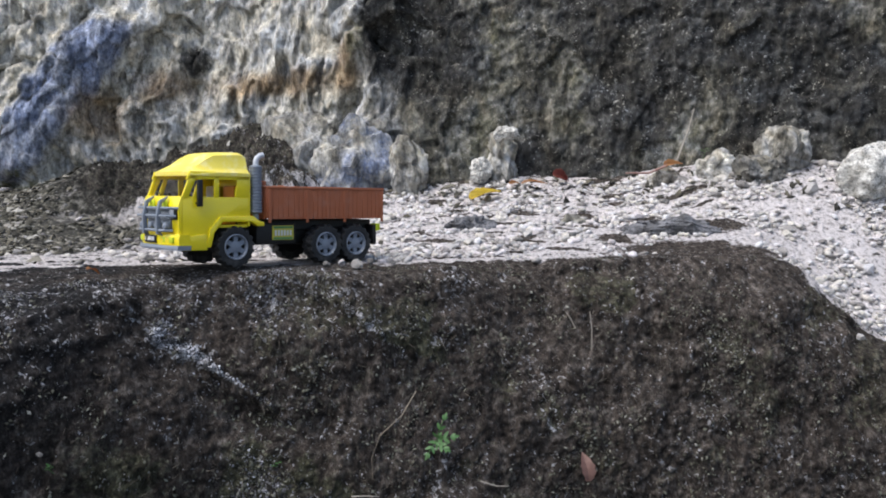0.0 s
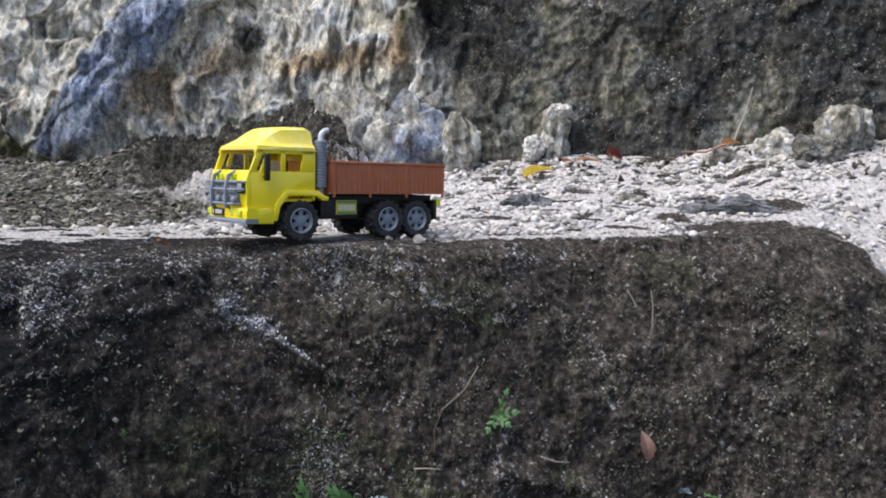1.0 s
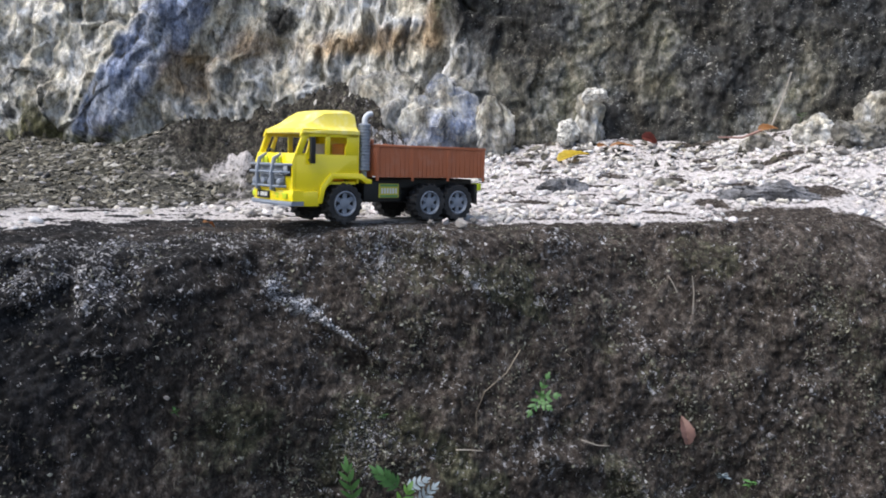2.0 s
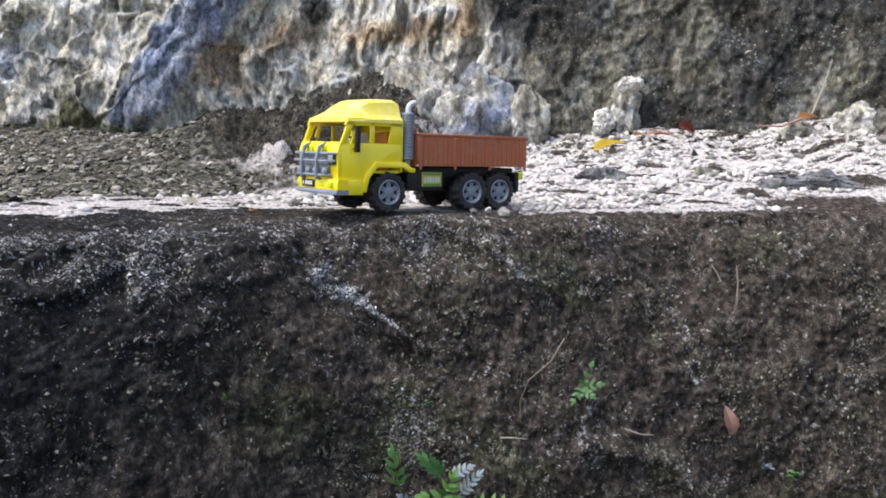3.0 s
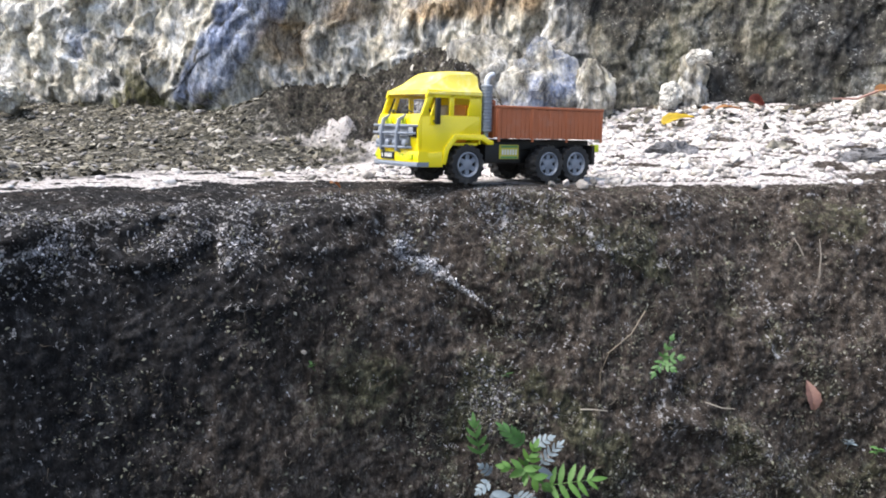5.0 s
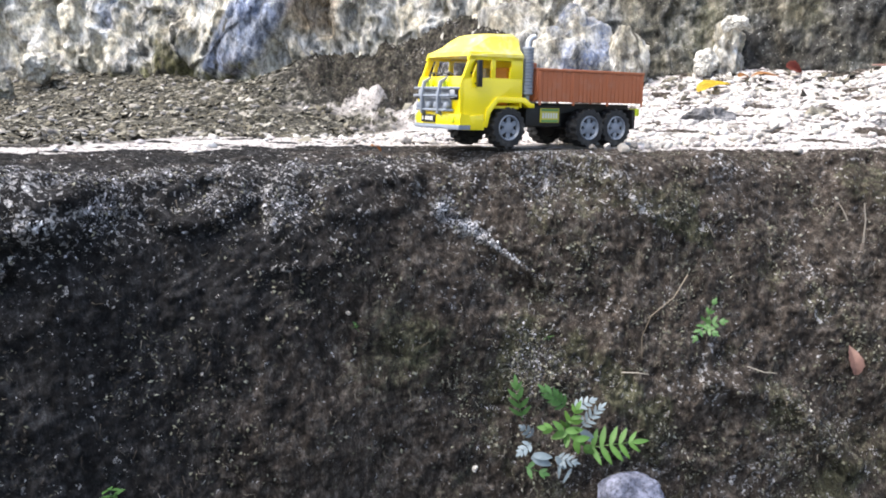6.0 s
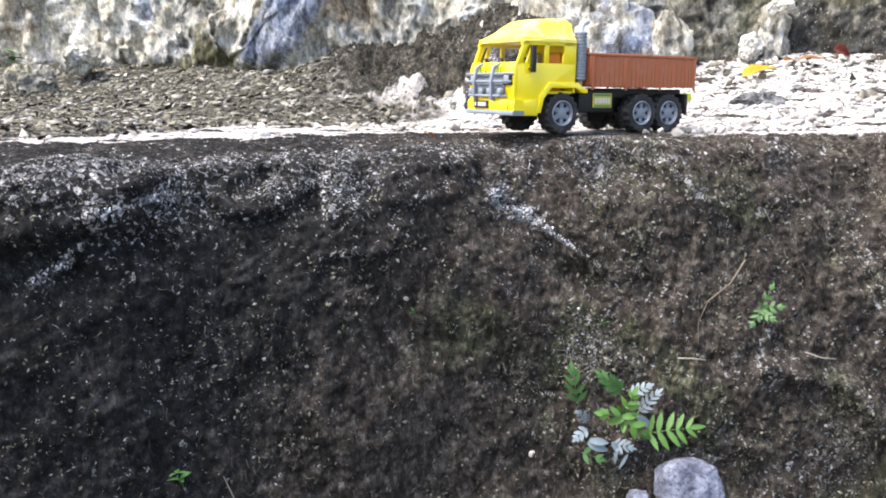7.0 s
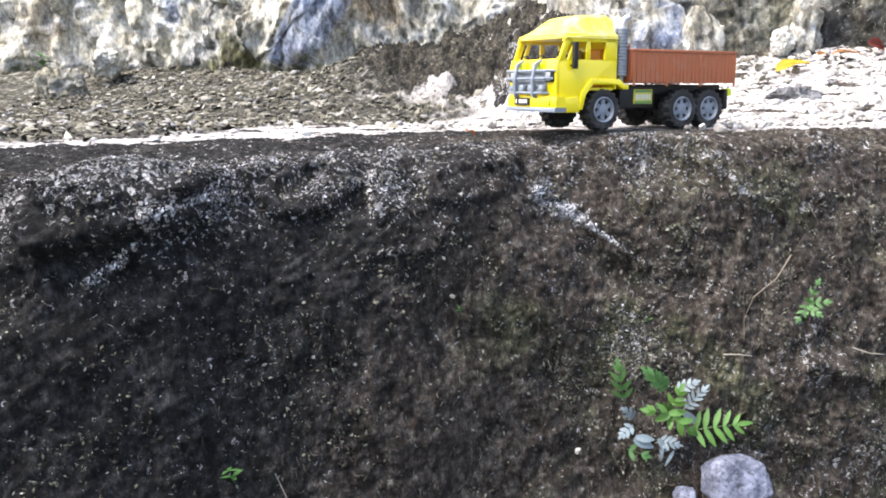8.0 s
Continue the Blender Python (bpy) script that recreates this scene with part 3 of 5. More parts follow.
def plastic(name, colour, rough=0.35, dusty=0.25, dust=(0.45, 0.42, 0.38)):
    """Moulded toy plastic with a film of dust and fine scratches; on the roof the film is painted glare."""
    m, nt, p = nodes(name, rough)
    n = tex(nt, 45, 6, 0.7)
    f = tex(nt, 320, 3, 0.6)
    shade = mix(nt, calc(nt, "MULTIPLY", f, 0.3), colour, tuple(c * 0.72 for c in colour))
    c = mix(nt, calc(nt, "MULTIPLY", band(nt, n, 0.45, 0.75), dusty), shade, dust)
    nt.links.new(c, p.inputs["Base Color"])
    nt.links.new(calc(nt, "MULTIPLY_ADD", n, 0.35, rough - 0.12), p.inputs["Roughness"])
    bump(nt, p, f, 0.12, 0.001)
    return m


YELLOW = plastic("yellow_plastic", (0.92, 0.75, 0.004), 0.3, 0.03)
# paler copy of the yellow: the roof's white glare is painted into its colour
GLARE_YELLOW = plastic("glare_yellow_plastic", (0.88, 0.73, 0.1), 0.32, 0.55, (0.88, 0.85, 0.6))
BROWN = plastic("brown_plastic", (0.4, 0.118, 0.047), 0.5, 0.12)
BLACK = plastic("black_plastic", (0.006, 0.006, 0.0065), 0.5, 0.04)
RUBBER = plastic("tyre_plastic", (0.011, 0.012, 0.014), 0.6, 0.12)
SILVER = plastic("silver_plastic", (0.2, 0.23, 0.28), 0.32, 0.1)
CHROME = plastic("chrome_plastic", (0.5, 0.53, 0.58), 0.25, 0.08)
LIME = plastic("lime_sticker", (0.55, 0.65, 0.02), 0.4, 0.05)
SIGN = plastic("sign_sticker", (0.62, 0.55, 0.06), 0.4, 0.05)
GREEN = plastic("green_print", (0.12, 0.3, 0.1), 0.4, 0.0)
WHITE = plastic("white_print", (0.75, 0.75, 0.72), 0.4, 0.0)
ORANGE = plastic("orange_seat_plastic", (0.7, 0.26, 0.02), 0.4, 0.05)
PALE = plastic("pale_figure_plastic", (0.5, 0.45, 0.42), 0.5, 0.1)
_y = YELLOW.node_tree.nodes["Principled BSDF"]
_y.inputs["Coat Weight"].default_value, _y.inputs["Coat Roughness"].default_value = 0.6, 0.12
GLASS = bpy.data.materials.new("clear_plastic_pane")
GLASS.use_nodes = True
_g = GLASS.node_tree.nodes["Principled BSDF"]
_g.inputs["Transmission Weight"].default_value, _g.inputs["Roughness"].default_value, _g.inputs["IOR"].default_value = 1.0, 0.04, 1.08


def build_wheel(parent, x, y, outward):
    """outward: +1 or -1, the side on which the rim's face is."""
    R, W = 0.0405, 0.034
    wheel = new("wheel")
    wheel.parent = parent
    wheel.location = (x, y, R)
    s = outward
    h = W / 2
    # tread blocks alternate from side to side
    profile = ((0.0248, 0.8, 0), (0.0272, 1.0, 0), (0.0328, 1.0, 0), (0.0362, 0.98, 1), (0.0373, 0.72, 1), (0.0373, 0.06, 1), (0.0373, -0.06, 2), (0.0373, -0.72, 2), (0.0362, -0.98, 2), (0.0328, -1.0, 0), (0.0248, -0.9, 0))
    bm = bmesh.new()
    rings = []
    for k in range(68):
        a = 2 * math.pi * k / 68
        ring = []
        for r, along, lug in profile:
            r += 0.0032 if lug and (k + 2 * (lug - 1)) % 4 < 2 else 0.0
            ring.append(bm.verts.new((r * math.cos(a), s * h * along, r * math.sin(a))))
        rings.append(ring)
    for k in range(68):
        for i in range(len(profile)):
            j = (i + 1) % len(profile)
            bm.faces.new((rings[k][i], rings[k][j], rings[(k + 1) % 68][j], rings[(k + 1) % 68][i]))
    part("tyre", bm, RUBBER, wheel)
    rim = lathe([(0.0253, s * h * 0.2), (0.0253, s * h * 0.98), (0.0236, s * h * 1.04), (0.0212, s * h * 0.86), (0.02, s * h * 0.6)], 36)
    for k in range(6):
        spoke = box((-0.0048, min(s * h * 0.5, s * h * 0.8), 0.006), (0.0048, max(s * h * 0.5, s * h * 0.8), 0.0213), 0.0008, 1)
        bmesh.ops.rotate(spoke, cent=(0, 0, 0), matrix=Matrix.Rotation(2 * math.pi * k / 6, 3, "Y"), verts=spoke.verts[:])
        join(rim, spoke)
    join(rim, lathe([(0.0, s * h * 0.92), (0.007, s * h * 0.9), (0.0115, s * h * 0.82), (0.0125, s * h * 0.5)], 24))
    part("rim", rim, SILVER, wheel)
    part("hub_well", lathe([(0.0, s * h * 0.45), (0.024, s * h * 0.4), (0.024, -s * h * 0.8), (0.0, -s * h * 0.8)], 24), BLACK, wheel)
    return wheel


FORWARD = 0.027          # how far cab and front sit ahead of the axle's own place


def build_cab(truck):
    W = 0.077
    body = bmesh.new()
    side = [(0.2, 0.042), (0.2, 0.136), (0.06, 0.136), (0.06, 0.094), (0.119, 0.094), (0.137, 0.074), (0.145, 0.042)]
    for s in (1, -1):
        y0, y1 = sorted((s * W, s * (W - 0.005)))
        join(body, prism(side, y0, y1, 0.0012))
        # flare over the wheel
        flare = [(0.029, 0.08), (0.043, 0.08), (0.058, 0.089), (0.118, 0.089), (0.136, 0.069), (0.143, 0.041), (0.153, 0.041), (0.145, 0.076), (0.123, 0.1), (0.053, 0.1), (0.039, 0.09), (0.029, 0.088)]
        f0, f1 = sorted((s * (W - 0.012), s * (W + 0.004)))
        join(body, prism(flare, f0, f1, 0.001))
        # step box ahead of the wheel
        f0, f1 = sorted((s * (W - 0.02), s * (W + 0.0035)))
        join(body, prism([(0.15, 0.036), (0.2, 0.036), (0.203, 0.062), (0.152, 0.066)], f0, f1, 0.0015))
        # pillars and window frames
        join(body, prism([(0.2, 0.134), (0.187, 0.134), (0.168, 0.178), (0.183, 0.178)], y0, y1, 0.001))
        join(body, prism([(0.134, 0.134), (0.124, 0.134), (0.124, 0.178), (0.134, 0.178)], y0, y1, 0.001))
        join(body, prism([(0.09, 0.134), (0.06, 0.134), (0.06, 0.178), (0.088, 0.178), (0.086, 0.161), (0.09, 0.147)], y0, y1, 0.001))
        join(body, prism([(0.19, 0.169), (0.06, 0.169), (0.06, 0.184), (0.184, 0.184)], y0, y1, 0.001))
        join(body, prism([(0.178, 0.134), (0.168, 0.134), (0.158, 0.168), (0.165, 0.17)], y0, y1, 0.001))
    join(body, box((0.058, -W, 0.08), (0.063, W, 0.184), 0.001))
    join(body, box((0.063, -W + 0.004, 0.078), (0.196, W - 0.004, 0.083)))
    # front panel, with the sill of the windscreen
    join(body, prism([(0.196, 0.05), (0.205, 0.052), (0.207, 0.12), (0.201, 0.137), (0.18, 0.137), (0.18, 0.132), (0.197, 0.13)], -W, W, 0.0015))
    cab = part("cab", body, YELLOW, truck, "glossy yellow plastic cab with open windows")
    cab.location.x = FORWARD
    # roof with a raised wind deflector
    top = [(0.19, 0.188), (0.19, 0.196), (0.178, 0.203), (0.158, 0.211), (0.146, 0.22), (0.128, 0.229), (0.1, 0.231), (0.07, 0.232), (0.06, 0.228), (0.058, 0.188)]
    bm = bmesh.new()
    rows = []
    for y, k in ((-0.079, 0.0), (-0.0785, 0.14), (-0.073, 0.24), (-0.068, 0.34), (-0.061, 0.86), (-0.05, 0.96), (-0.02, 1.0), (0.02, 1.0), (0.05, 0.96), (0.061, 0.86), (0.068, 0.34), (0.073, 0.24), (0.0785, 0.14), (0.079, 0.0)):
        rows.append([bm.verts.new((x - (0.006 if i < 3 else 0) * abs(y) / 0.079, y, 0.176 + 1.1 * (z - 0.188) * k if z > 0.197 else 0.176 + (z - 0.188) * min(1, k * 3))) for i, (x, z) in enumerate(top)])
    for a, b in zip(rows, rows[1:]):
        for i in range(len(top) - 1):
            bm.faces.new((a[i], a[i + 1], b[i + 1], b[i]))
        bm.faces.new((a[-1], a[0], b[0], b[-1]))
    for i in (0, -1):
        bm.faces.new(rows[i])
    part("roof", bm, GLARE_YELLOW, cab, "yellow roof with pale glare painted in")
    # cab's inside: bench, backs, dashboard, steering wheel
    for s in (1, -1):
        seat = box((0.078, s * 0.036 - 0.022, 0.083), (0.118, s * 0.036 + 0.022, 0.112), 0.004)
        join(seat, box((0.072, s * 0.036 - 0.021, 0.105), (0.084, s * 0.036 + 0.021, 0.158), 0.004))
        part("seat", seat, ORANGE if s > 0 else PALE, cab, "orange plastic seat" if s > 0 else "pale grey plastic seat")
    part("dashboard", box((0.168, -0.07, 0.118), (0.192, 0.07, 0.136), 0.003), BLACK, cab, "black dashboard")
    wheel = lathe([(0.014 + 0.0022 * math.cos(a), 0.0022 * math.sin(a)) for a in np.linspace(0, 2 * math.pi, 9)], 20, "X")
    for v in wheel.verts:
        v.co = Vector((0.158, 0.036, 0.14)) + Matrix.Rotation(radians(35), 3, "Y") @ v.co
    part("steering_wheel", wheel, BLACK, cab, "black steering wheel")
    pane = part("windscreen", prism([(0.1955, 0.1375), (0.1945, 0.1375), (0.1815, 0.175), (0.1825, 0.175)], -0.07, 0.07), GLASS, cab, "clear plastic windscreen")
    pane.visible_shadow = False
    for y in (0.03, -0.024):
        wiper = tube([(0.2025, y + 0.018, 0.14), (0.2005, y, 0.145), (0.1975, y - 0.018, 0.143)], 0.0013, 6)
        join(wiper, box((0.2, y - 0.002, 0.138), (0.204, y + 0.002, 0.144), 0.0005, 1))
        part("wiper", wiper, BLACK, cab, "black wiper")
    for s in (1, -1):
        mirror = box((0.164, s * 0.087 - 0.004, 0.118), (0.174, s * 0.087 + 0.004, 0.168), 0.002)
        join(mirror, tube([(0.172, s * 0.075, 0.124), (0.17, s * 0.087, 0.126)], 0.0016, 6))
        join(mirror, tube([(0.168, s * 0.075, 0.165), (0.169, s * 0.087, 0.163)], 0.0016, 6))
        part("side_mirror", mirror, BLACK, cab, "tall black side mirror")
    return cab


def build_front(truck):
    # bumper: yellow, with a silver lip curving back at its ends
    def bent(z0, z1, x0, depth, half, name, material, parent, label=""):
        bm = bmesh.new()
        ring = []
        for i in range(13):
            y = -half + 2 * half * i / 12
            x = x0 - 0.012 * (abs(y) / half) ** 3
            ring.append([bm.verts.new(p) for p in ((x - depth, y, z0), (x, y, z0), (x + 0.001, y, (z0 + z1) / 2), (x - 0.001, y, z1), (x - depth, y, z1))])
        for a, b in zip(ring, ring[1:]):
            for k in range(5):
                bm.faces.new((a[k], a[(k + 1) % 5], b[(k + 1) % 5], b[k]))
        bm.faces.new(ring[0])
        bm.faces.new(ring[-1][::-1])
        rounded(bm, [e for e in bm.edges if e.calc_face_angle(0) > 0.6], 0.0012)
        return part(name, bm, material, parent, label)
    bumper = bent(0.046, 0.066, 0.219, 0.022, 0.081, "bumper", YELLOW, truck)
    bumper.location.x = FORWARD
    bent(0.037, 0.0455, 0.2225, 0.026, 0.083, "bumper_lip", SILVER, bumper, "silver bumper lip")
    plate = part("number_plate", box((0.2195, -0.036, 0.049), (0.2225, 0.014, 0.0635), 0.0008, 1), BLACK, bumper, "black number plate with white bars")
    bars = bmesh.new()
    for k in range(7):
        if k != 1:
            y = -0.031 + k * 0.0058
            join(bars, box((0.2226, y, 0.053), (0.2231, y + 0.0036, 0.0605)))
    part("plate_print", bars, WHITE, bumper, "white printed bars")
    for y0, y1 in ((0.022, 0.044), (0.048, 0.07), (-0.07, -0.042)):
        part("bumper_lamp", box((0.209, y0, 0.051), (0.2195 - 0.006 * (max(abs(y0), abs(y1)) / 0.081) ** 3, y1, 0.061), 0.001), LIME, bumper, "lime yellow lamp sticker")
    # grille, headlamps and the guard in front
    grille = bmesh.new()
    join(grille, box((0.203, -0.05, 0.07), (0.2095, 0.05, 0.116), 0.002))
    for k in range(5):
        z = 0.076 + k * 0.0085
        join(grille, box((0.208, -0.046, z), (0.212, 0.046, z + 0.0035), 0.0008, 1))
    part("grille", grille, SILVER, truck, "silver grey grille with slats").location.x = FORWARD
    for s in (1, -1):
        lamp = part("headlight", box((0.203, s * 0.06 - 0.0135, 0.093), (0.2105, s * 0.06 + 0.0135, 0.116), 0.003), BLACK, truck, "black headlight housing")
        lamp.location.x = FORWARD
        part("lens", box((0.209, s * 0.0585 - 0.0075, 0.096), (0.2125, s * 0.0585 + 0.0075, 0.112), 0.002), CHROME, lamp)
        part("marker_lamp", box((0.2085, s * 0.026 - 0.011, 0.1165), (0.212, s * 0.026 + 0.011, 0.1295), 0.0015), LIME, truck, "lime yellow marker lamp").location.x = FORWARD
    guard = bmesh.new()
    for z, half, x in ((0.1145, 0.075, 0.2195), (0.1, 0.072, 0.2225), (0.073, 0.06, 0.2235)):
        join(guard, tube([(x - 0.014, -half, z), (x, -half + 0.008, z), (x + 0.001, 0, z), (x, half - 0.008, z), (x - 0.014, half, z)], 0.0027, 8))
    for y in (-0.03, 0.03):
        bar = prism([(0.215, 0.062), (0.228, 0.066), (0.229, 0.1), (0.223, 0.128), (0.206, 0.137), (0.206, 0.133), (0.217, 0.124), (0.2215, 0.1), (0.219, 0.07)], y - 0.0035, y + 0.0035, 0.001)
        join(guard, bar)
    part("grille_guard", guard, SILVER, truck, "silver grey bull bar").location.x = FORWARD
    for y in (-0.05, -0.014, 0.014, 0.05):
        fog = lathe([(0.0, 0.224), (0.005, 0.2235), (0.007, 0.222), (0.0075, 0.216), (0.0, 0.215)], 20, "X", (0, y, 0.081))
        part("fog_lamp", fog, SILVER, truck, "round silver fog lamp").location.x = FORWARD


def build_bed(truck):
    X0, X1, W, Z0, Z1 = -0.243, 0.05, 0.08, 0.095, 0.159
    rng = random.Random(5)
    bed = part("bed_floor", box((X0, -W + 0.003, Z0), (X1, W - 0.003, Z0 + 0.006), 0.001), BROWN, truck)

    def wall(name, a, b, thick, normal):
        """A wall of upright boards between two ends, with rail, posts and feet."""
        a, b = Vector((*a, 0)), Vector((*b, 0))
        d = (b - a).normalized()
        n = Vector((*normal, 0))
        length = (b - a).length

        def slab(u0, u1, t0, t1, z0, z1, bevel):
            bm = box((u0, t0, z0), (u1, t1, z1), bevel, 1)
            for v in bm.verts:
                v.co = a + d * v.co.x + n * v.co.y + Vector((0, 0, v.co.z))
            return bm
        core = slab(0, length, -thick, 0, Z0 + 0.004, Z1 - 0.004, 0.0008)
        join(core, slab(0, length, -thick, 0.0022, Z1 - 0.0055, Z1, 0.0008))
        w = part(name, core, BROWN, truck, "brown plastic side moulded as upright boards")
        u = 0.001
        while u < length - 0.004:
            wide = min(rng.choice((0.0095, 0.011, 0.0125, 0.014)), length - 0.001 - u)
            part("plank", slab(u + 0.0003, u + wide - 0.0003, -0.0006, 0.0008 + rng.random() * 0.0007, Z0 - 0.002, Z1 - 0.0058, 0.0006), BROWN, w)
            u += wide
        if length > 0.2:
            for k in (0.02, 0.36, 0.68, 0.98):
                u = k * length
                part("stake", slab(u - 0.0035, u + 0.0035, 0.001, 0.0026, Z0 - 0.009, Z1 - 0.006, 0.0008), BROWN, w)
        return w
    wall("bed_side", (X0, W), (X1, W), 0.004, (0, 1))
    wall("bed_side", (X0, -W), (X1, -W), 0.004, (0, -1))
    wall("tailgate", (X0, -W + 0.0045), (X0, W - 0.0045), 0.004, (-1, 0))
    head = wall("headboard", (X1, -W + 0.0045), (X1, W - 0.0045), 0.004, (1, 0))
    part("headboard_rail", box((X1 - 0.006, -W + 0.012, Z1 + 0.0005), (X1 + 0.001, W - 0.012, Z1 + 0.01), 0.0015), BROWN, head)


def build_truck():
    truck = new("toy_truck")
    frame_bm = box((-0.235, -0.036, 0.04), (0.215, 0.036, 0.087), 0.003)
    join(frame_bm, box((-0.23, -0.05, 0.07), (0.06, 0.05, 0.09), 0.002))
    chassis = part("chassis", frame_bm, BLACK, truck, "matt black plastic chassis")
    for x in (0.118, -0.091, -0.1675):
        part("axle", tube([(x, -0.07, 0.039), (x, 0.07, 0.039)], 0.004), BLACK, chassis)
        for s in (1, -1):
            build_wheel(truck, x, s * 0.066, s)
    for s in (1, -1):
        y0, y1 = sorted((s * 0.03, s * 0.064))
        tank = part("side_box", box((-0.028, y0, 0.043), (0.064, y1, 0.084), 0.003), BLACK, chassis)
        y0, y1 = sorted((s * 0.0645, s * 0.066))
        part("sign", box((-0.021, y0, 0.051), (0.029, y1, 0.08), 0.001, 1), SIGN, tank, "yellow and green sticker with pale printed bars")
        for z0, z1, m in ((0.074, 0.0785, GREEN), (0.052, 0.0565, GREEN)):
            y0, y1 = sorted((s * 0.0661, s * 0.0666))
            part("sign_stripe", box((-0.018, y0, z0), (0.026, y1, z1)), m, tank)
        letters = bmesh.new()
        for k in range(6):
            x = -0.0155 + k * 0.0069
            join(letters, box((x, y0, 0.0595), (x + 0.0042, y1, 0.0705)))
        part("sign_print", letters, WHITE, tank, "pale printed bars")
        y0, y1 = sorted((s * 0.044, s * 0.079))
        guard = part("mudguard", box((-0.224, y0, 0.038), (-0.216, y1, 0.08), 0.0015), BLACK, chassis)
        part("tail_lamp", box((-0.2335, min(s * 0.06, s * 0.081), 0.066), (-0.2225, max(s * 0.06, s * 0.081), 0.082), 0.002), LIME, chassis, "lime yellow tail lamp")
        # exhaust stack behind the cab
        profile = [(0.0, 0.094), (0.006, 0.094), (0.006, 0.104), (0.0105, 0.106)]
        for k in range(14):
            z = 0.107 + k * 0.0062
            profile += [(0.0125, z), (0.0125, z + 0.0034), (0.0108, z + 0.0042), (0.0108, z + 0.0056)]
        profile += [(0.0125, 0.193), (0.0125, 0.197), (0.009, 0.199), (0.0, 0.199)]
        stack = part("exhaust_pipe", lathe(profile, 24, "Z", (0.068, s * 0.0685, 0)), SILVER, truck, "ribbed silver grey exhaust stack")
        elbow = tube([(0.068, s * 0.0685, 0.197), (0.068, s * 0.0685, 0.207), (0.065, s * 0.0685, 0.213), (0.059, s * 0.0685, 0.2175), (0.052, s * 0.0685, 0.219)], 0.0058, 12)
        part("elbow", elbow, CHROME, stack, "bent silver pipe end")
    build_cab(truck)
    build_front(truck)
    build_bed(truck)
    return tagged(truck, "yellow toy lorry with brown load bed on the ledge's edge", "toy truck")


TRUCK = pose(-0.366, 1.806, -0.005, 0, -0.9, 222.3)
toy_truck = build_truck()
toy_truck.matrix_world = TRUCK

# ---- stones, gravel, crumbs ----
def stone_material(name, by_object, light=1.0):
    m, nt, p = nodes(name, 0.9)
    if by_object:
        r = nt.nodes.new("ShaderNodeObjectInfo").outputs["Random"]
    else:
        r = nt.nodes.new("ShaderNodeNewGeometry").outputs["Random Per Island"]
    k = light
    tone = ramp(nt, r, [(0.0, (0.16 * k, 0.155 * k, 0.15 * k)), (0.12, (0.42 * k, 0.4 * k, 0.38 * k)), (0.35, (0.7 * k, 0.68 * k, 0.67 * k)), (0.6, (0.74 * k, 0.7 * k, 0.62 * k)), (0.8, (0.78 * k, 0.72 * k, 0.73 * k)), (1.0, (0.84 * k, 0.84 * k, 0.85 * k))])
    n = tex(nt, 160, 6, 0.75)
    c = mix(nt, band(nt, n, 0.42, 0.68), tone, mix(nt, 0.5, tone, (0.12, 0.1, 0.08)))
    nt.links.new(c, p.inputs["Base Color"])
    bump(nt, p, n, 0.7, 0.006)
    return m


GRAVEL, STONE = stone_material("limestone_gravel", False, 0.88), stone_material("limestone_stone", True, 0.9)
RUBBLE = stone_material("pale_rubble", False, 0.4)
CRUMB = stone_material("pale_crumb", False, 0.36)
TEMPLATES = []
for _k in range(10):
    _bm = bmesh.new()
    bmesh.ops.create_icosphere(_bm, subdivisions=1 if _k < 6 else 2, radius=1)
    _rng = np.random.RandomState(40 + _k)
    _cuts = [(_v / np.linalg.norm(_v), 0.5 + 0.35 * _rng.rand()) for _v in _rng.normal(size=(9, 3))]
    _co = np.array([v.co for v in _bm.verts]) * (1 + 0.12 * _rng.normal(size=(len(_bm.verts), 1)))
    for _n, _d in _cuts:
        _over = np.maximum(0, _co @ _n - _d)
        _co -= _over[:, None] * _n
    _co *= (1.0, 0.6 + 0.35 * _rng.rand(), 0.34 + 0.26 * _rng.rand())
    TEMPLATES.append((_co, np.array([[v.index for v in f.verts] for f in _bm.faces])))
    _bm.free()


def scatter(name, places, sizes, material, seed, templates, sink=0.25, flat=None):
    """Many stones in one mesh."""
    rng = np.random.RandomState(seed)
    vs, fs, base = [], [], 0
    for p, s in zip(places, sizes):
        co, f = TEMPLATES[templates[rng.randint(len(templates))]]
        a, b = rng.rand() * 6.283, (rng.rand() - 0.5) * 1.0
        R = np.array(Euler((b, (rng.rand() - 0.5) * 1.0, a)).to_matrix())
        q = (co * s) @ R.T
        if flat is not None:
            q[:, 1] *= flat
        vs.append(q + p + np.array((0, 0, s * (0.5 - sink))) if flat is None else q + p)
        fs.append(f + base)
        base += len(co)
    V, F = np.concatenate(vs), np.concatenate(fs)
    me = bpy.data.meshes.new(name)
    me.vertices.add(len(V))
    me.vertices.foreach_set("co", V.reshape(-1).astype(np.float32))
    me.loops.add(F.size)
    me.loops.foreach_set("vertex_index", F.reshape(-1).astype(np.int32))
    me.polygons.add(len(F))
    me.polygons.foreach_set("loop_start", np.arange(0, F.size, 3, dtype=np.int32))
    me.update(calc_edges=True)
    me.materials.append(material)
    return new(name, me)


def cell_areas():
    a = BANK_P[1:, :-1] - BANK_P[:-1, :-1]
    b = BANK_P[:-1, 1:] - BANK_P[:-1, :-1]
    return np.linalg.norm(np.cross(a, b), axis=-1)


AREA = cell_areas()


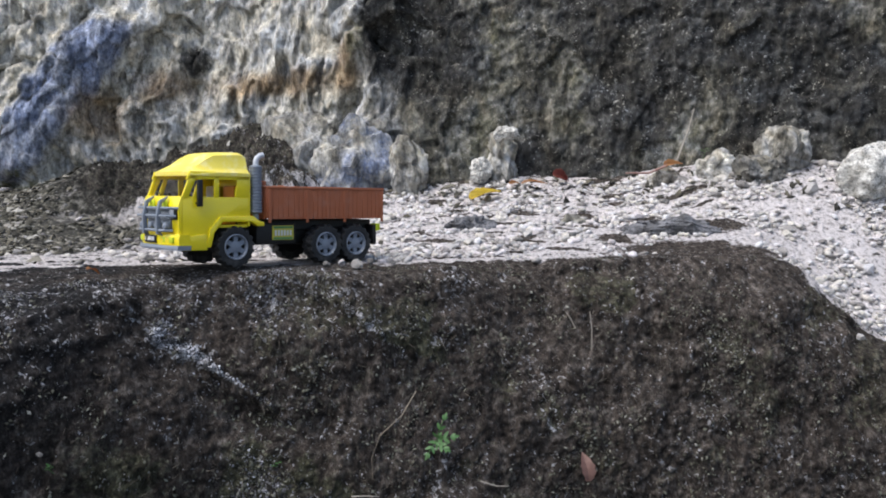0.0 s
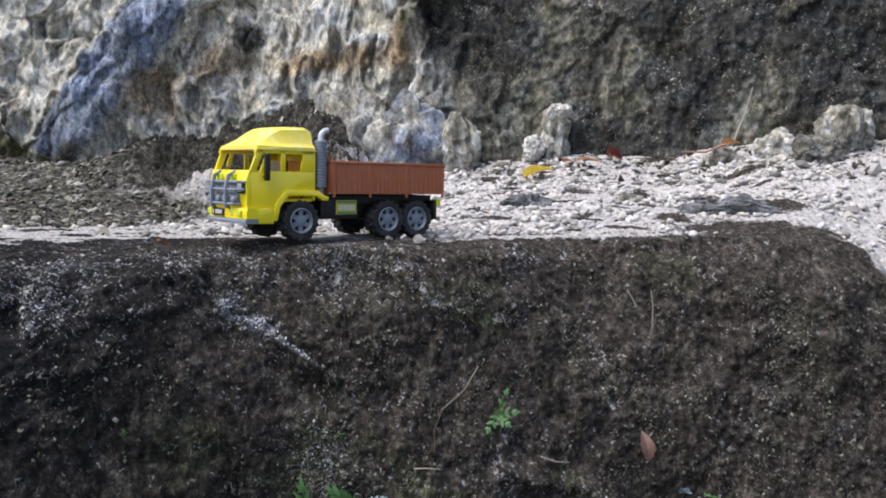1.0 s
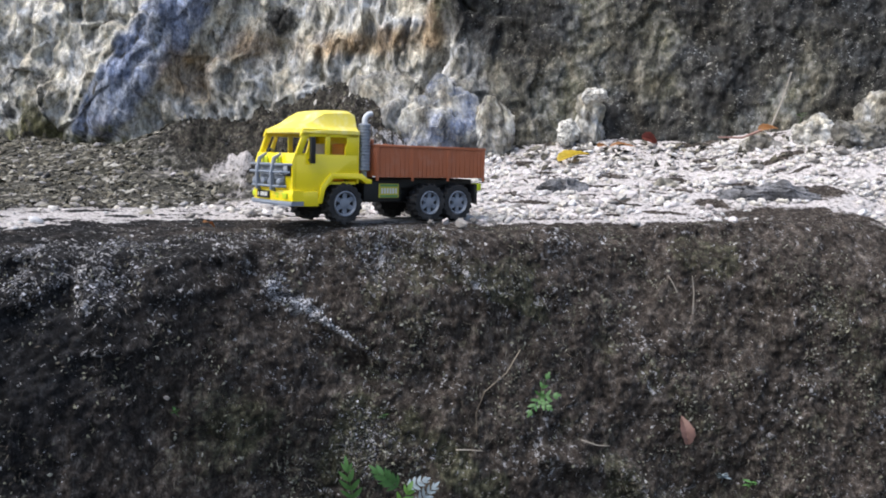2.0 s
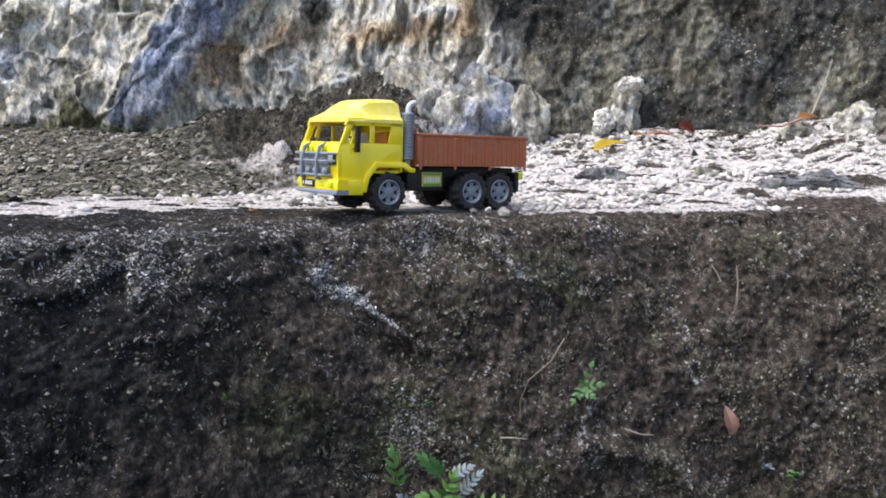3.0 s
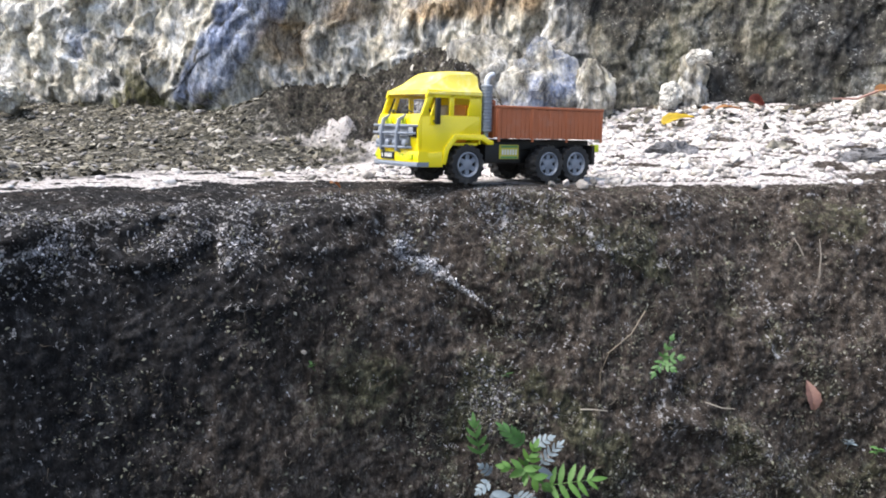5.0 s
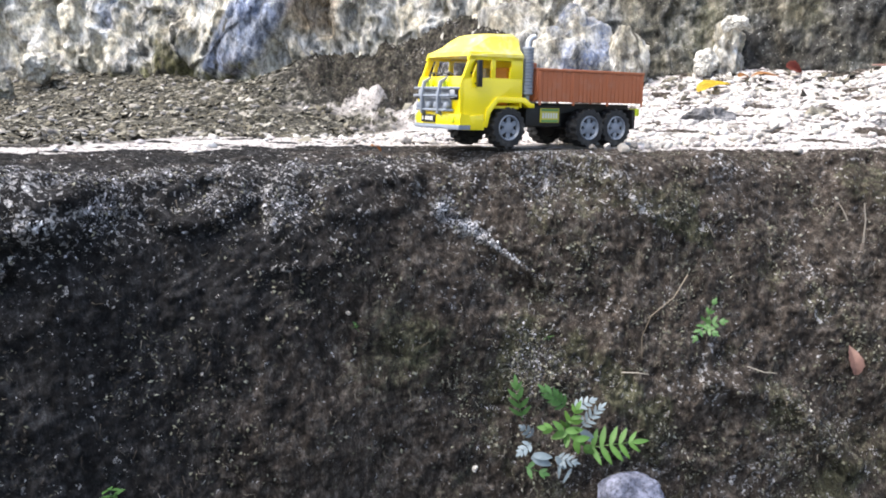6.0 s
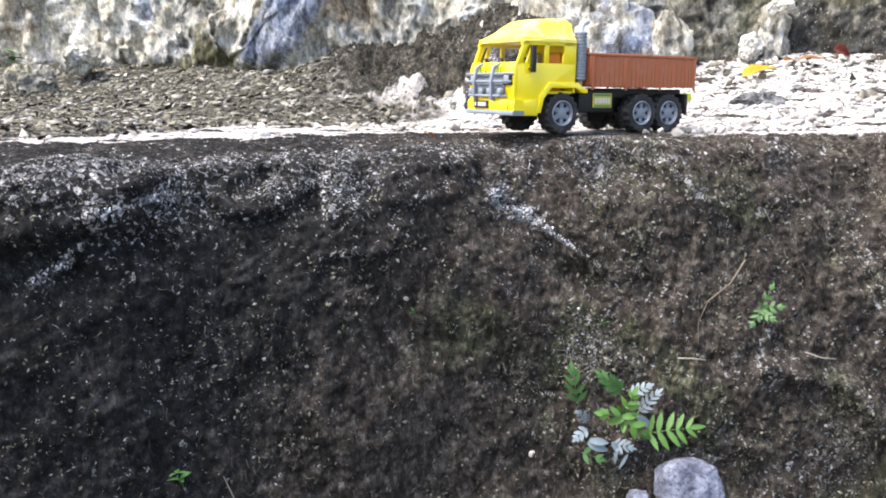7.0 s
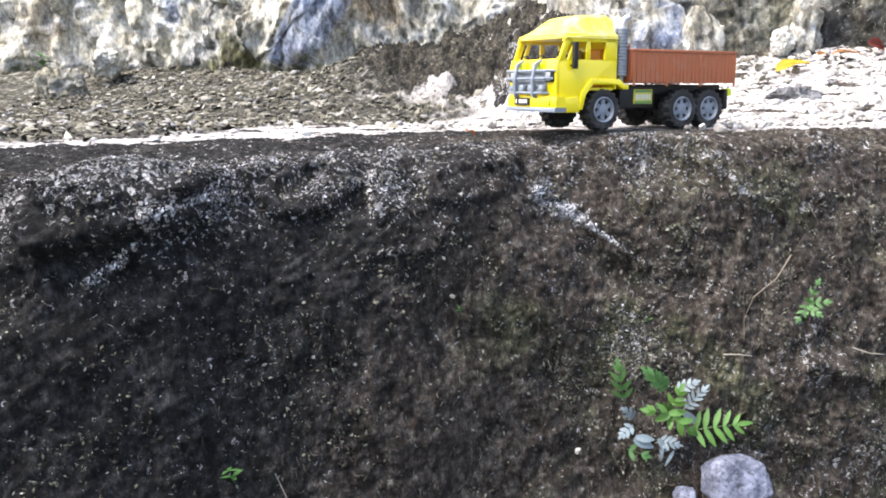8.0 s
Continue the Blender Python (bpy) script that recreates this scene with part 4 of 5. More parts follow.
def on_bank(weight, count, seed):
    """Random places on the bank and ledge by a weight per square metre; also the grid cell of each."""
    rng = np.random.RandomState(seed)
    w = (AREA * weight[:-1, :-1]).reshape(-1)
    pick = rng.choice(len(w), count, p=w / w.sum())
    i, j = np.unravel_index(pick, AREA.shape)
    u, v = rng.rand(count, 1), rng.rand(count, 1)
    A = BANK_P
    return (A[i, j] * (1 - u) + A[i + 1, j] * u) * (1 - v) + (A[i, j + 1] * (1 - u) + A[i + 1, j + 1] * u) * v, i, j


_x, _y, _z = BANK_P[..., 0], BANK_P[..., 1], BANK_P[..., 2]
_seen = smooth(_x, -3.4, -3.0) * (1 - smooth(_x, 1.5, 1.7))
_clear = 1 - smooth(blob(_x, _y, -0.34, 1.82, 0.24, 0.16), 0.3, 0.6)
_grit = np.clip(BANK_M["grit"], 0, 1) * (BANK_S > 0.03) * _seen * _clear
_wall = 1 - smooth(_y - wall_y(_x), -0.05, 0.0)
_spread = (0.06 + 0.94 * smooth(_x, -0.9, 0.0)) * (0.06 + smooth(fbm(_x, _y * 1.6, 0 * _x, 5, 4), -0.2, 0.3))
_grit = _grit ** 2 * (1 - np.clip(BANK_M["litter"], 0, 1)) * (1 - 0.9 * BANK_X["steep"])

_p, _i, _j = on_bank(_grit * _wall * _spread, 8500, 11)
_s = 0.003 + 0.017 * np.random.RandomState(12).rand(8500) ** 2.2
tagged(scatter("gravel", _p, _s, GRAVEL, 13, range(6)), "white and grey crushed limestone gravel on the ledge", "gravel", kind="stuff")

_p, _i, _j = on_bank(np.clip(BANK_M["litter"], 0, 1) * _seen * _wall * (1 - 0.9 * BANK_X["steep"]) + 0.02 * _grit, 1300, 15)
_s = 0.003 + 0.024 * np.random.RandomState(16).rand(1300) ** 3
tagged(scatter("rubble", _p, _s, RUBBLE, 17, range(6)), "pale rubble and leaf litter below the wall", "rubble", kind="stuff")

# crumbs of pale stone and crust stuck in the bank's face
_face = (BANK_S < 0.08) * smooth(_x, -1.55, -1.45) * (1 - smooth(_x, 1.05, 1.15)) * smooth(_z, -0.75, -0.68)
_dens = _face * (0.015 + 1.6 * np.clip(BANK_M["pale"], 0, 1)) * (0.15 + smooth(fbm(_x, _y, _z, 9, 3), -0.1, 0.6))
_p, _i, _j = on_bank(_dens, 1900, 21)
_s = 0.0011 + 0.0036 * np.random.RandomState(22).rand(1900) ** 3
tagged(scatter("crumbs", _p, _s, CRUMB, 23, range(6), flat=0.8), "pale crumbs of stone stuck in the bank", "crumbs", kind="stuff")

# larger loose stones, each by itself
STONE_MESHES = []
for _co, _f in TEMPLATES[6:]:
    _me = bpy.data.meshes.new("stone")
    _me.from_pydata(_co.tolist(), [], _f.tolist())
    _me.materials.append(STONE)
    STONE_MESHES.append(_me)
_p, _i, _j = on_bank(_grit * _wall * _spread * (smooth(_x, -1.1, 0.6) + smooth(_x, 0.8, 1.0)) * (_y < 3.1), 260, 31)
_rng = random.Random(32)
for _k in range(260):
    _ob = new("stone", _rng.choice(STONE_MESHES))
    _size = 0.009 + (0.015 if _p[_k][0] < 0.75 else 0.024) * _rng.random() ** 2
    _ob.matrix_world = Matrix.Translation(Vector(_p[_k]) + Vector((0, 0, _size * 0.22))) @ Euler((_rng.uniform(-0.4, 0.4), _rng.uniform(-0.4, 0.4), _rng.uniform(0, 6.28))).to_matrix().to_4x4() @ Matrix.Diagonal((_size, _size, _size, 1))
    tagged(_ob, "pale limestone stone lying in the ledge gravel", "stone", "loose stones on the ledge")


def smooth_stone(name, low, high):
    m, nt, p = nodes(name, 0.85)
    n, f = tex(nt, 22, 6, 0.65), tex(nt, 140, 5, 0.7)
    c = mix(nt, band(nt, n, 0.35, 0.65), low, high)
    c = mix(nt, 1.0, c, ramp(nt, f, [(0.37, 0.35), (0.48, 0.95), (0.62, 1.3)]), "MULTIPLY")
    nt.links.new(c, p.inputs["Base Color"])
    bump(nt, p, calc(nt, "ADD", n, calc(nt, "MULTIPLY", f, 0.4)), 0.6, 0.01)
    return m


LAVENDER = smooth_stone("blue_grey_stone", (0.075, 0.083, 0.12), (0.18, 0.195, 0.265))
CREAM = smooth_stone("white_limestone", (0.3, 0.29, 0.26), (0.66, 0.65, 0.61))
SLATE = smooth_stone("dark_stone", (0.045, 0.045, 0.047), (0.17, 0.172, 0.185))


def boulder(name, place, size, masks, label, seed, turn=0.0, rough=1.0, taper=0.0):
    """A weathered rock: cut, lumpy, narrower towards its top, with its own stains."""
    bm = bmesh.new()
    bmesh.ops.create_icosphere(bm, subdivisions=5, radius=1)
    rng = np.random.RandomState(seed)
    co = np.array([v.co for v in bm.verts])
    for v in rng.normal(size=(10, 3)):
        v /= np.linalg.norm(v)
        d = 0.6 + 0.3 * rng.rand()
        co -= 0.85 * np.maximum(0, co @ v - d)[:, None] * v
    co[:, :2] *= (1 - taper * 0.5 * (co[:, 2:] + 1)) * (1 + 0.3 * taper)
    co *= np.array(size) / 2
    k = max(size)
    x, y, z = (co[:, i] + place[i] for i in range(3))
    nrm = co / np.linalg.norm(co, axis=1)[:, None]
    h = (0.03 + 0.09 * rough) * k * fbm(x, y, z, 2.2 / k, 5, 0.35 + 0.25 * rough) + 0.05 * k * ridged(x, y, z, 5 / k, 4) * rough
    co = co + nrm * h[:, None]
    for v, c in zip(bm.verts, co):
        v.co = c
    ob = part(name, bm, masks.get("material", ROCK))
    for key in ("pale", "blue", "rust", "dark", "moss", "fleck"):
        a = ob.data.attributes.new(key, "FLOAT", "POINT")
        a.data.foreach_set("value", np.full(len(ob.data.vertices), masks.get(key, 0.0), np.float32))
    ob.matrix_world = pose(*place, 0, 0, turn)
    return tagged(ob, label, "rock")


boulder("rock", (-0.31, 3.16, 0.22), (0.42, 0.22, 0.4), dict(blue=0.55, pale=0.5, dark=0.22, fleck=0.35), "pale blue-grey pointed rock against the quarry wall", 3, 20, 0.95, 0.85)
boulder("rock", (-0.13, 3.15, 0.22), (0.13, 0.14, 0.25), dict(pale=0.35, moss=0.35, fleck=0.1), "grey mossy rock beside the pointed rock", 4, 50, 0.8)
boulder("rock", (-0.54, 3.24, 0.22), (0.36, 0.24, 0.42), dict(pale=0.25, moss=0.25, dark=0.2, fleck=0.2), "weathered grey rock with upright ribs against the wall", 19, -20, 0.95, 0.25)
boulder("rock", (0.21, 3.17, 0.26), (0.1, 0.12, 0.22), dict(pale=0.4, moss=0.3, fleck=0.15), "greyish upright rock at the wall's foot", 5, 10, 0.9)
boulder("rock", (0.225, 3.12, 0.345), (0.09, 0.08, 0.05), dict(material=CREAM), "white cap stone on the upright rock", 20, 30, 0.9)
boulder("rock", (0.135, 3.12, 0.215), (0.085, 0.08, 0.085), dict(material=CREAM), "small cream rock beside the upright rock", 6, 70, 0.95)
boulder("rock", (1.1, 2.8, 0.27), (0.17, 0.16, 0.18), dict(pale=0.35, dark=0.3, fleck=0.15), "grey lichen-covered rock at the wall's foot", 7, 35)
boulder("rock", (1.0, 2.76, 0.2), (0.16, 0.14, 0.13), dict(dark=0.5, moss=0.3), "dark rock at the wall's foot", 8, 80)
boulder("rock", (1.28, 2.62, 0.19), (0.18, 0.14, 0.2), dict(material=CREAM), "white broken rock on the gravel", 9, 15, 0.6)
boulder("rock", (0.9, 2.86, 0.21), (0.15, 0.12, 0.11), dict(pale=0.5, fleck=0.15), "grey rock with a white top", 10, 0)
boulder("rock", (0.74, 2.93, 0.17), (0.13, 0.1, 0.09), dict(dark=0.3, rust=0.3), "brown rock below the wall", 11, 30)
boulder("rock", (0.08, 2.5, 0.03), (0.17, 0.12, 0.07), dict(material=SLATE), "flat blue-grey rock among gravel", 12, 10)
boulder("rock", (0.66, 2.43, 0.02), (0.3, 0.13, 0.07), dict(material=SLATE), "flat dark rock among gravel", 13, 5)
boulder("rock", (0.39, 2.58, 0.03), (0.13, 0.09, 0.06), dict(dark=0.35, moss=0.2), "small dark rock among gravel", 14, 40)
boulder("rock", (-2.85, 3.75, 0.2), (0.18, 0.16, 0.15), dict(pale=0.65, rust=0.2), "rounded whitish rock at the wall's foot", 15, 0)
boulder("rock", (-3.0, 3.6, 0.08), (0.26, 0.2, 0.16), dict(dark=0.3, moss=0.4), "brown mossy rock at the wall's foot", 16, 0)
boulder("rock", (-0.14, 1.46, -0.625), (0.125, 0.12, 0.11), dict(material=LAVENDER), "rounded blue-grey rock on the bank below the fern", 17, 15, 0.4)
boulder("rock", (-0.225, 1.45, -0.65), (0.05, 0.05, 0.035), dict(material=LAVENDER), "small pale stone beside the rounded rock", 18, 15, 0.4)

# ---- plants, leaves, twigs ----
def leaf_material(name, colour, dry=0.0, through_light=0.25):
    m, nt, p = nodes(name, 0.55)
    r = nt.nodes.new("ShaderNodeObjectInfo").outputs["Random"]
    n = tex(nt, 120, 5, 0.7)
    c = mix(nt, n, tuple(v * 0.65 for v in colour), tuple(min(0.9, v * 1.3) for v in colour))
    c = mix(nt, calc(nt, "MULTIPLY", r, 0.35), c, tuple(v * 0.55 for v in colour))
    c = mix(nt, calc(nt, "MULTIPLY", band(nt, n, 0.5, 0.7), dry), c, (0.2, 0.13, 0.06))
    nt.links.new(c, p.inputs["Base Color"])
    p.inputs["Subsurface Weight"].default_value = 0.0
    bump(nt, p, n, 0.3, 0.002)
    return m


FERN = leaf_material("fern_green", (0.06, 0.155, 0.04))
FERN_LIGHT = leaf_material("young_fern_green", (0.07, 0.17, 0.028))
FERN_GREY = leaf_material("bleached_leaf", (0.2, 0.255, 0.285))
DRY_LEAF = leaf_material("dry_leaf", (0.3, 0.17, 0.14), 0.1)
RED_LEAF = leaf_material("red_leaf", (0.2, 0.04, 0.03), 0.3)
ORANGE_LEAF = leaf_material("orange_leaf", (0.42, 0.2, 0.07), 0.3)
YELLOW_LEAF = leaf_material("yellow_leaf", (0.65, 0.48, 0.04), 0.15)
TWIG = leaf_material("dry_twig", (0.16, 0.13, 0.095), 0.3)
PALE_TWIG = leaf_material("bleached_twig", (0.3, 0.27, 0.23), 0.2)


def blade(length, width, bow=0.15, fold=0.12, teeth=0.0, steps=7):
    """A pointed leaf along +x, folded at its rib and bowed."""
    bm = bmesh.new()
    rows = []
    for i in range(steps + 1):
        t = i / steps
        w = width * 0.5 * (math.sin(math.pi * min(1, t * 0.92 + 0.08)) ** 0.8) * (1 - 0.25 * t) + 0.0001
        w *= 1 + teeth * (0.5 if i % 2 else -0.5)
        z = -bow * length * t * t
        rows.append([bm.verts.new((length * t, -w, z + fold * w)), bm.verts.new((length * t, 0, z)), bm.verts.new((length * t, w, z + fold * w))])
    for a, b in zip(rows, rows[1:]):
        bm.faces.new((a[0], b[0], b[1], a[1]))
        bm.faces.new((a[1], b[1], b[2], a[2]))
    return bm


def leaf_mesh(name, bm, material):
    me = bpy.data.meshes.new(name)
    bm.to_mesh(me)
    bm.free()
    me.materials.append(material)
    me.polygons.foreach_set("use_smooth", np.ones(len(me.polygons), bool))
    return me


FACING = Vector((-0.1, -0.9, 0.42)).normalized()          # how the fern turns its leaves: out of the bank and up


def frond(plant, base, tip, pairs, leaflet, width, material, sag=0.1, side_angle=58, seed=1, facing=FACING):
    """A fern frond: a bent stem with leaflets in pairs and one at its tip."""
    rng = random.Random(seed)
    base, tip = Vector(base), Vector(tip)
    n = (facing - (tip - base).normalized() * facing.dot((tip - base).normalized())).normalized()
    pts = []
    for i in range(10):
        t = i / 9
        pts.append(base.lerp(tip, t) + n * (sag * (tip - base).length * math.sin(math.pi * t)))
    stem = part("frond", tube(pts, 0.0009, 5, 0.5), material, plant)
    me = leaf_mesh("leaflet", blade(leaflet, width), material)
    for k in range(pairs):
        t = 0.18 + 0.76 * k / max(1, pairs - 1)
        f = t * 9
        p = pts[int(f)].lerp(pts[min(9, int(f) + 1)], f - int(f))
        d = (pts[min(9, int(f) + 1)] - pts[int(f)]).normalized()
        side = n.cross(d).normalized()
        grow = 0.65 + 0.5 * math.sin(math.pi * (0.2 + 0.75 * t))
        for s in (1, -1):
            a = radians(side_angle + rng.uniform(-8, 8) - 22 * t)
            x = (d * math.cos(a) + side * s * math.sin(a) + n * rng.uniform(-0.1, 0.18)).normalized()
            z = (n - x * n.dot(x)).normalized()
            y = z.cross(x)
            ob = new("leaflet", me)
            ob.parent = stem
            m = Matrix((x, y, z)).transposed().to_4x4()
            m.translation = p
            ob.matrix_basis = m @ Matrix.Diagonal((grow, grow, grow, 1))
    d = (pts[-1] - pts[-2]).normalized()
    z = (n - d * n.dot(d)).normalized()
    m = Matrix((d, z.cross(d), z)).transposed().to_4x4()
    m.translation = pts[-1]
    ob = new("leaflet", me)
    ob.parent = stem
    ob.matrix_basis = m
    return stem


# the fern on the bank; offsets along the bank (u) and up (v), and out of it (w)
FERN_AT = Vector((-0.28, 1.47, -0.512))
ALONG, OUT = Vector((0.976, 0.22, 0)), Vector((0.18, -0.95, 0.2))


def fern_place(u, v, w):
    return ALONG * u + Vector((0, 0, v)) + OUT * w


def lone_leaf(plant, place, way, length, width, material, label=""):
    """A single leaf on the plant, pointing a given way."""
    x = (ALONG * way[0] + Vector((0, 0, way[1])) + OUT * 0.15).normalized()
    z = (FACING - x * FACING.dot(x)).normalized()
    m = Matrix((x, z.cross(x), z)).transposed().to_4x4()
    m.translation = fern_place(*place)
    ob = new("leaf", leaf_mesh("leaf", blade(length, width, 0.2, 0.2), material))
    ob.parent = plant
    ob.matrix_basis = m
    return tagged(ob, label)


fern = new("fern")
fern.location = FERN_AT
for _b, _t, _n, _l, _w, _m, _sg, _an in (
        ((-0.062, 0.028, 0.0), (-0.076, 0.092, 0.012), 4, 0.026, 0.009, FERN, 0.05, 48),
        ((0.02, 0.052, 0.0), (-0.022, 0.086, 0.014), 6, 0.021, 0.0075, FERN, 0.08, 50),
        ((0.022, 0.01, 0.01), (0.03, 0.05, 0.03), 3, 0.022, 0.0105, FERN_LIGHT, 0.2, 60),
        ((0.022, 0.006, 0.01), (-0.016, 0.018, 0.035), 3, 0.024, 0.0125, FERN_LIGHT, 0.25, 55),
        ((0.012, 0.01, 0.012), (0.05, -0.018, 0.035), 3, 0.025, 0.0125, FERN_LIGHT, 0.25, 50),
        ((0.052, -0.026, 0.008), (0.135, -0.01, 0.03), 5, 0.033, 0.0105, FERN_LIGHT, 0.1, 74),
        ((-0.055, -0.062, 0.0), (-0.028, -0.07, 0.012), 2, 0.02, 0.009, FERN, 0.1, 55)):
    frond(fern, fern_place(*_b), fern_place(*_t), _n, _l, _w, _m, _sg, _an, seed=int(_l * 1e4) + _n)
for _b, _t, _n, _l, _w in (
        ((0.045, 0.012, 0.0), (0.078, 0.052, 0.01), 5, 0.016, 0.006),
        ((0.03, 0.05, 0.0), (0.06, 0.066, 0.01), 4, 0.014, 0.007),
        ((-0.042, 0.0, 0.0), (-0.06, 0.014, 0.01), 3, 0.013, 0.0075),
        ((-0.045, -0.016, 0.0), (-0.064, -0.03, 0.01), 3, 0.014, 0.008),
        ((0.0, -0.045, 0.0), (0.03, -0.05, 0.015), 4, 0.016, 0.006)):
    tagged(frond(fern, fern_place(*_b), fern_place(*_t), _n, _l, _w, FERN_GREY, 0.08, seed=int(_w * 1e4)), "bleached grey-white frond")
for _p, _d, _l, _w in (((0.042, 0.012, 0.012), (0.9, -0.75), 0.042, 0.017), ((-0.045, -0.04, 0.01), (1.0, -0.45), 0.042, 0.02), ((-0.042, -0.036, 0.012), (0.8, -0.1), 0.036, 0.016), ((0.0, -0.04, 0.01), (0.5, -0.8), 0.032, 0.012), ((0.008, -0.055, 0.01), (-0.1, -1.0), 0.03, 0.007), ((0.03, -0.065, 0.008), (-0.6, -1.0), 0.034, 0.007)):
    lone_leaf(fern, _p, _d, _l, _w, FERN_GREY, "withered pale leaf")
for _p, _d, _l, _w in (((0.012, 0.012, 0.03), (1.0, 0.15), 0.034, 0.015), ((0.02, 0.01, 0.032), (0.8, -0.7), 0.04, 0.014), ((0.016, 0.01, 0.03), (-0.9, -0.35), 0.03, 0.014), ((0.014, 0.006, 0.03), (0.1, -1.0), 0.026, 0.012), ((0.018, 0.03, 0.028), (0.9, 0.5), 0.026, 0.012)):
    lone_leaf(fern, _p, _d, _l, _w, FERN_LIGHT)
tagged(fern, "bright green fern with some bleached fronds growing from the bank", "fern")

sprig = new("fern")
sprig.location = (-0.012, 1.612, -0.325)
for _b, _t, _n, _l, _w in (((0, 0, 0), (0.012, 0.042, 0.014), 3, 0.012, 0.006), ((0.0, 0.0, 0), (0.026, 0.006, 0.02), 3, 0.014, 0.007), ((0, 0, 0), (-0.02, -0.024, 0.02), 3, 0.013, 0.006), ((0, -0.005, 0), (0.012, -0.014, 0.02), 3, 0.014, 0.007)):
    frond(sprig, fern_place(*_b), fern_place(*_t), _n, _l, _w, FERN if _l < 0.019 else FERN_LIGHT, 0.15, seed=int(_t[0] * 1e4) + 50)
tagged(sprig, "small bright green fern sprig on the brown bank", "fern")


def seedling(place, height, leaves, size, material, label, seed):
    """A small plant: a stem and a few broad leaves, each a part."""
    rng = random.Random(seed)
    plant = new("seedling")
    plant.location = place
    top = Vector((rng.uniform(-0.3, 0.3) * height, -0.35 * height, height))
    part("stem", tube([(0, 0.01, -0.004), top * 0.5 + Vector((0, -0.1 * height, 0)), top], 0.0008, 5, 0.6), material, plant)
    me = leaf_mesh("leaf", blade(size, size * 0.55, 0.2, 0.15), material)
    for k in range(leaves):
        t = 1 - 0.7 * (k // 3) / max(1, leaves / 3)
        a = 2.4 * k + rng.uniform(-0.3, 0.3)
        ob = new("leaf", me)
        ob.parent = plant
        ob.location = top * t
        ob.rotation_euler = (rng.uniform(-0.3, 0.3), rng.uniform(-0.6, 0.0), a)
        s = rng.uniform(0.7, 1.15)
        ob.scale = (s, s, s)
    return tagged(plant, label, "plant")


seedling((-0.925, 1.08, -0.525), 0.035, 6, 0.02, FERN, "small green seedling on the dark bank", 3)
seedling((0.37, 1.72, -0.52), 0.02, 9, 0.017, FERN_GREY, "low grey-green seedling on the bank", 4)
seedling((0.42, 1.71, -0.53), 0.02, 7, 0.015, FERN, "low green seedling beside the grey one", 5)
seedling((0.865, 2.9, 0.25), 0.03, 7, 0.024, FERN_LIGHT, "small green plant at the wall's foot", 6)
seedling((-0.3, 1.545, -0.36), 0.012, 5, 0.012, FERN, "tiny green seedling on mossy earth", 7)
seedling((-0.62, 1.345, -0.3), 0.012, 5, 0.011, FERN, "tiny green seedling in moss", 8)
seedling((-3.0, 3.5, 0.15), 0.08, 14, 0.06, FERN, "leafy green plant below the quarry wall", 9)


def fallen_leaf(place, size, width, material, turn, label, curl=0.35):
    bm = blade(size, width, curl, 0.5, 0.15, 9)
    for v in bm.verts:
        v.co.z += 0.05 * size * math.sin(v.co.x / size * 5 + v.co.y / size * 4)
    bmesh.ops.solidify(bm, geom=bm.faces[:], thickness=0.0006)
    ob = part("leaf", bm, material)
    ob.matrix_world = pose(*place, *turn)
    return tagged(ob, label, "leaf")


fallen_leaf((0.288, 1.685, -0.43), 0.055, 0.034, DRY_LEAF, (12, -82, 98), "curled dry reddish brown leaf on the bank")
fallen_leaf((0.09, 2.9, 0.115), 0.12, 0.06, YELLOW_LEAF, (25, -18, 20), "bright yellow fallen leaf on the gravel", 0.06)
fallen_leaf((0.27, 3.0, 0.165), 0.09, 0.03, ORANGE_LEAF, (20, -8, -15), "orange fallen leaf at the wall's foot", 0.08)
fallen_leaf((0.23, 3.02, 0.165), 0.06, 0.025, ORANGE_LEAF, (30, -8, 40), "orange fallen leaf at the wall's foot", 0.08)
fallen_leaf((0.38, 3.02, 0.2), 0.09, 0.05, RED_LEAF, (60, 10, 20), "dark red fallen leaf at the wall's foot")
fallen_leaf((0.73, 2.88, 0.225), 0.07, 0.04, ORANGE_LEAF, (35, -10, 10), "dry pinkish brown leaf below the twig", 0.05)
fallen_leaf((-1.11, 1.03, -0.255), 0.022, 0.018, FERN_GREY, (80, 60, 0), "small round grey leaf on the dark bank", 0.1)
fallen_leaf((-0.66, 1.6, 0.0), 0.03, 0.015, ORANGE_LEAF, (10, 0, 60), "small orange leaf scrap on the ledge")


def twig(points, radius, material, label):
    return tagged(part("twig", tube(points, radius, 6, 0.5), material), label, "twig")


twig([(0.77, 2.9, 0.22), (0.8, 2.92, 0.29), (0.825, 2.95, 0.34), (0.855, 2.98, 0.42)], 0.0035, PALE_TWIG, "long dry twig leaning on the quarry wall")
twig([(0.74, 2.88, 0.225), (0.68, 2.88, 0.2), (0.6, 2.86, 0.2)], 0.005, DRY_LEAF, "brown broken twig below the wall")
twig([(0.31, 1.79, -0.185), (0.309, 1.785, -0.14), (0.305, 1.79, -0.105)], 0.0018, PALE_TWIG, "upright dry stalk on the bank")
twig([(0.275, 1.785, -0.14), (0.265, 1.785, -0.12), (0.255, 1.79, -0.105)], 0.0015, PALE_TWIG, "slanting dry stalk on the bank")
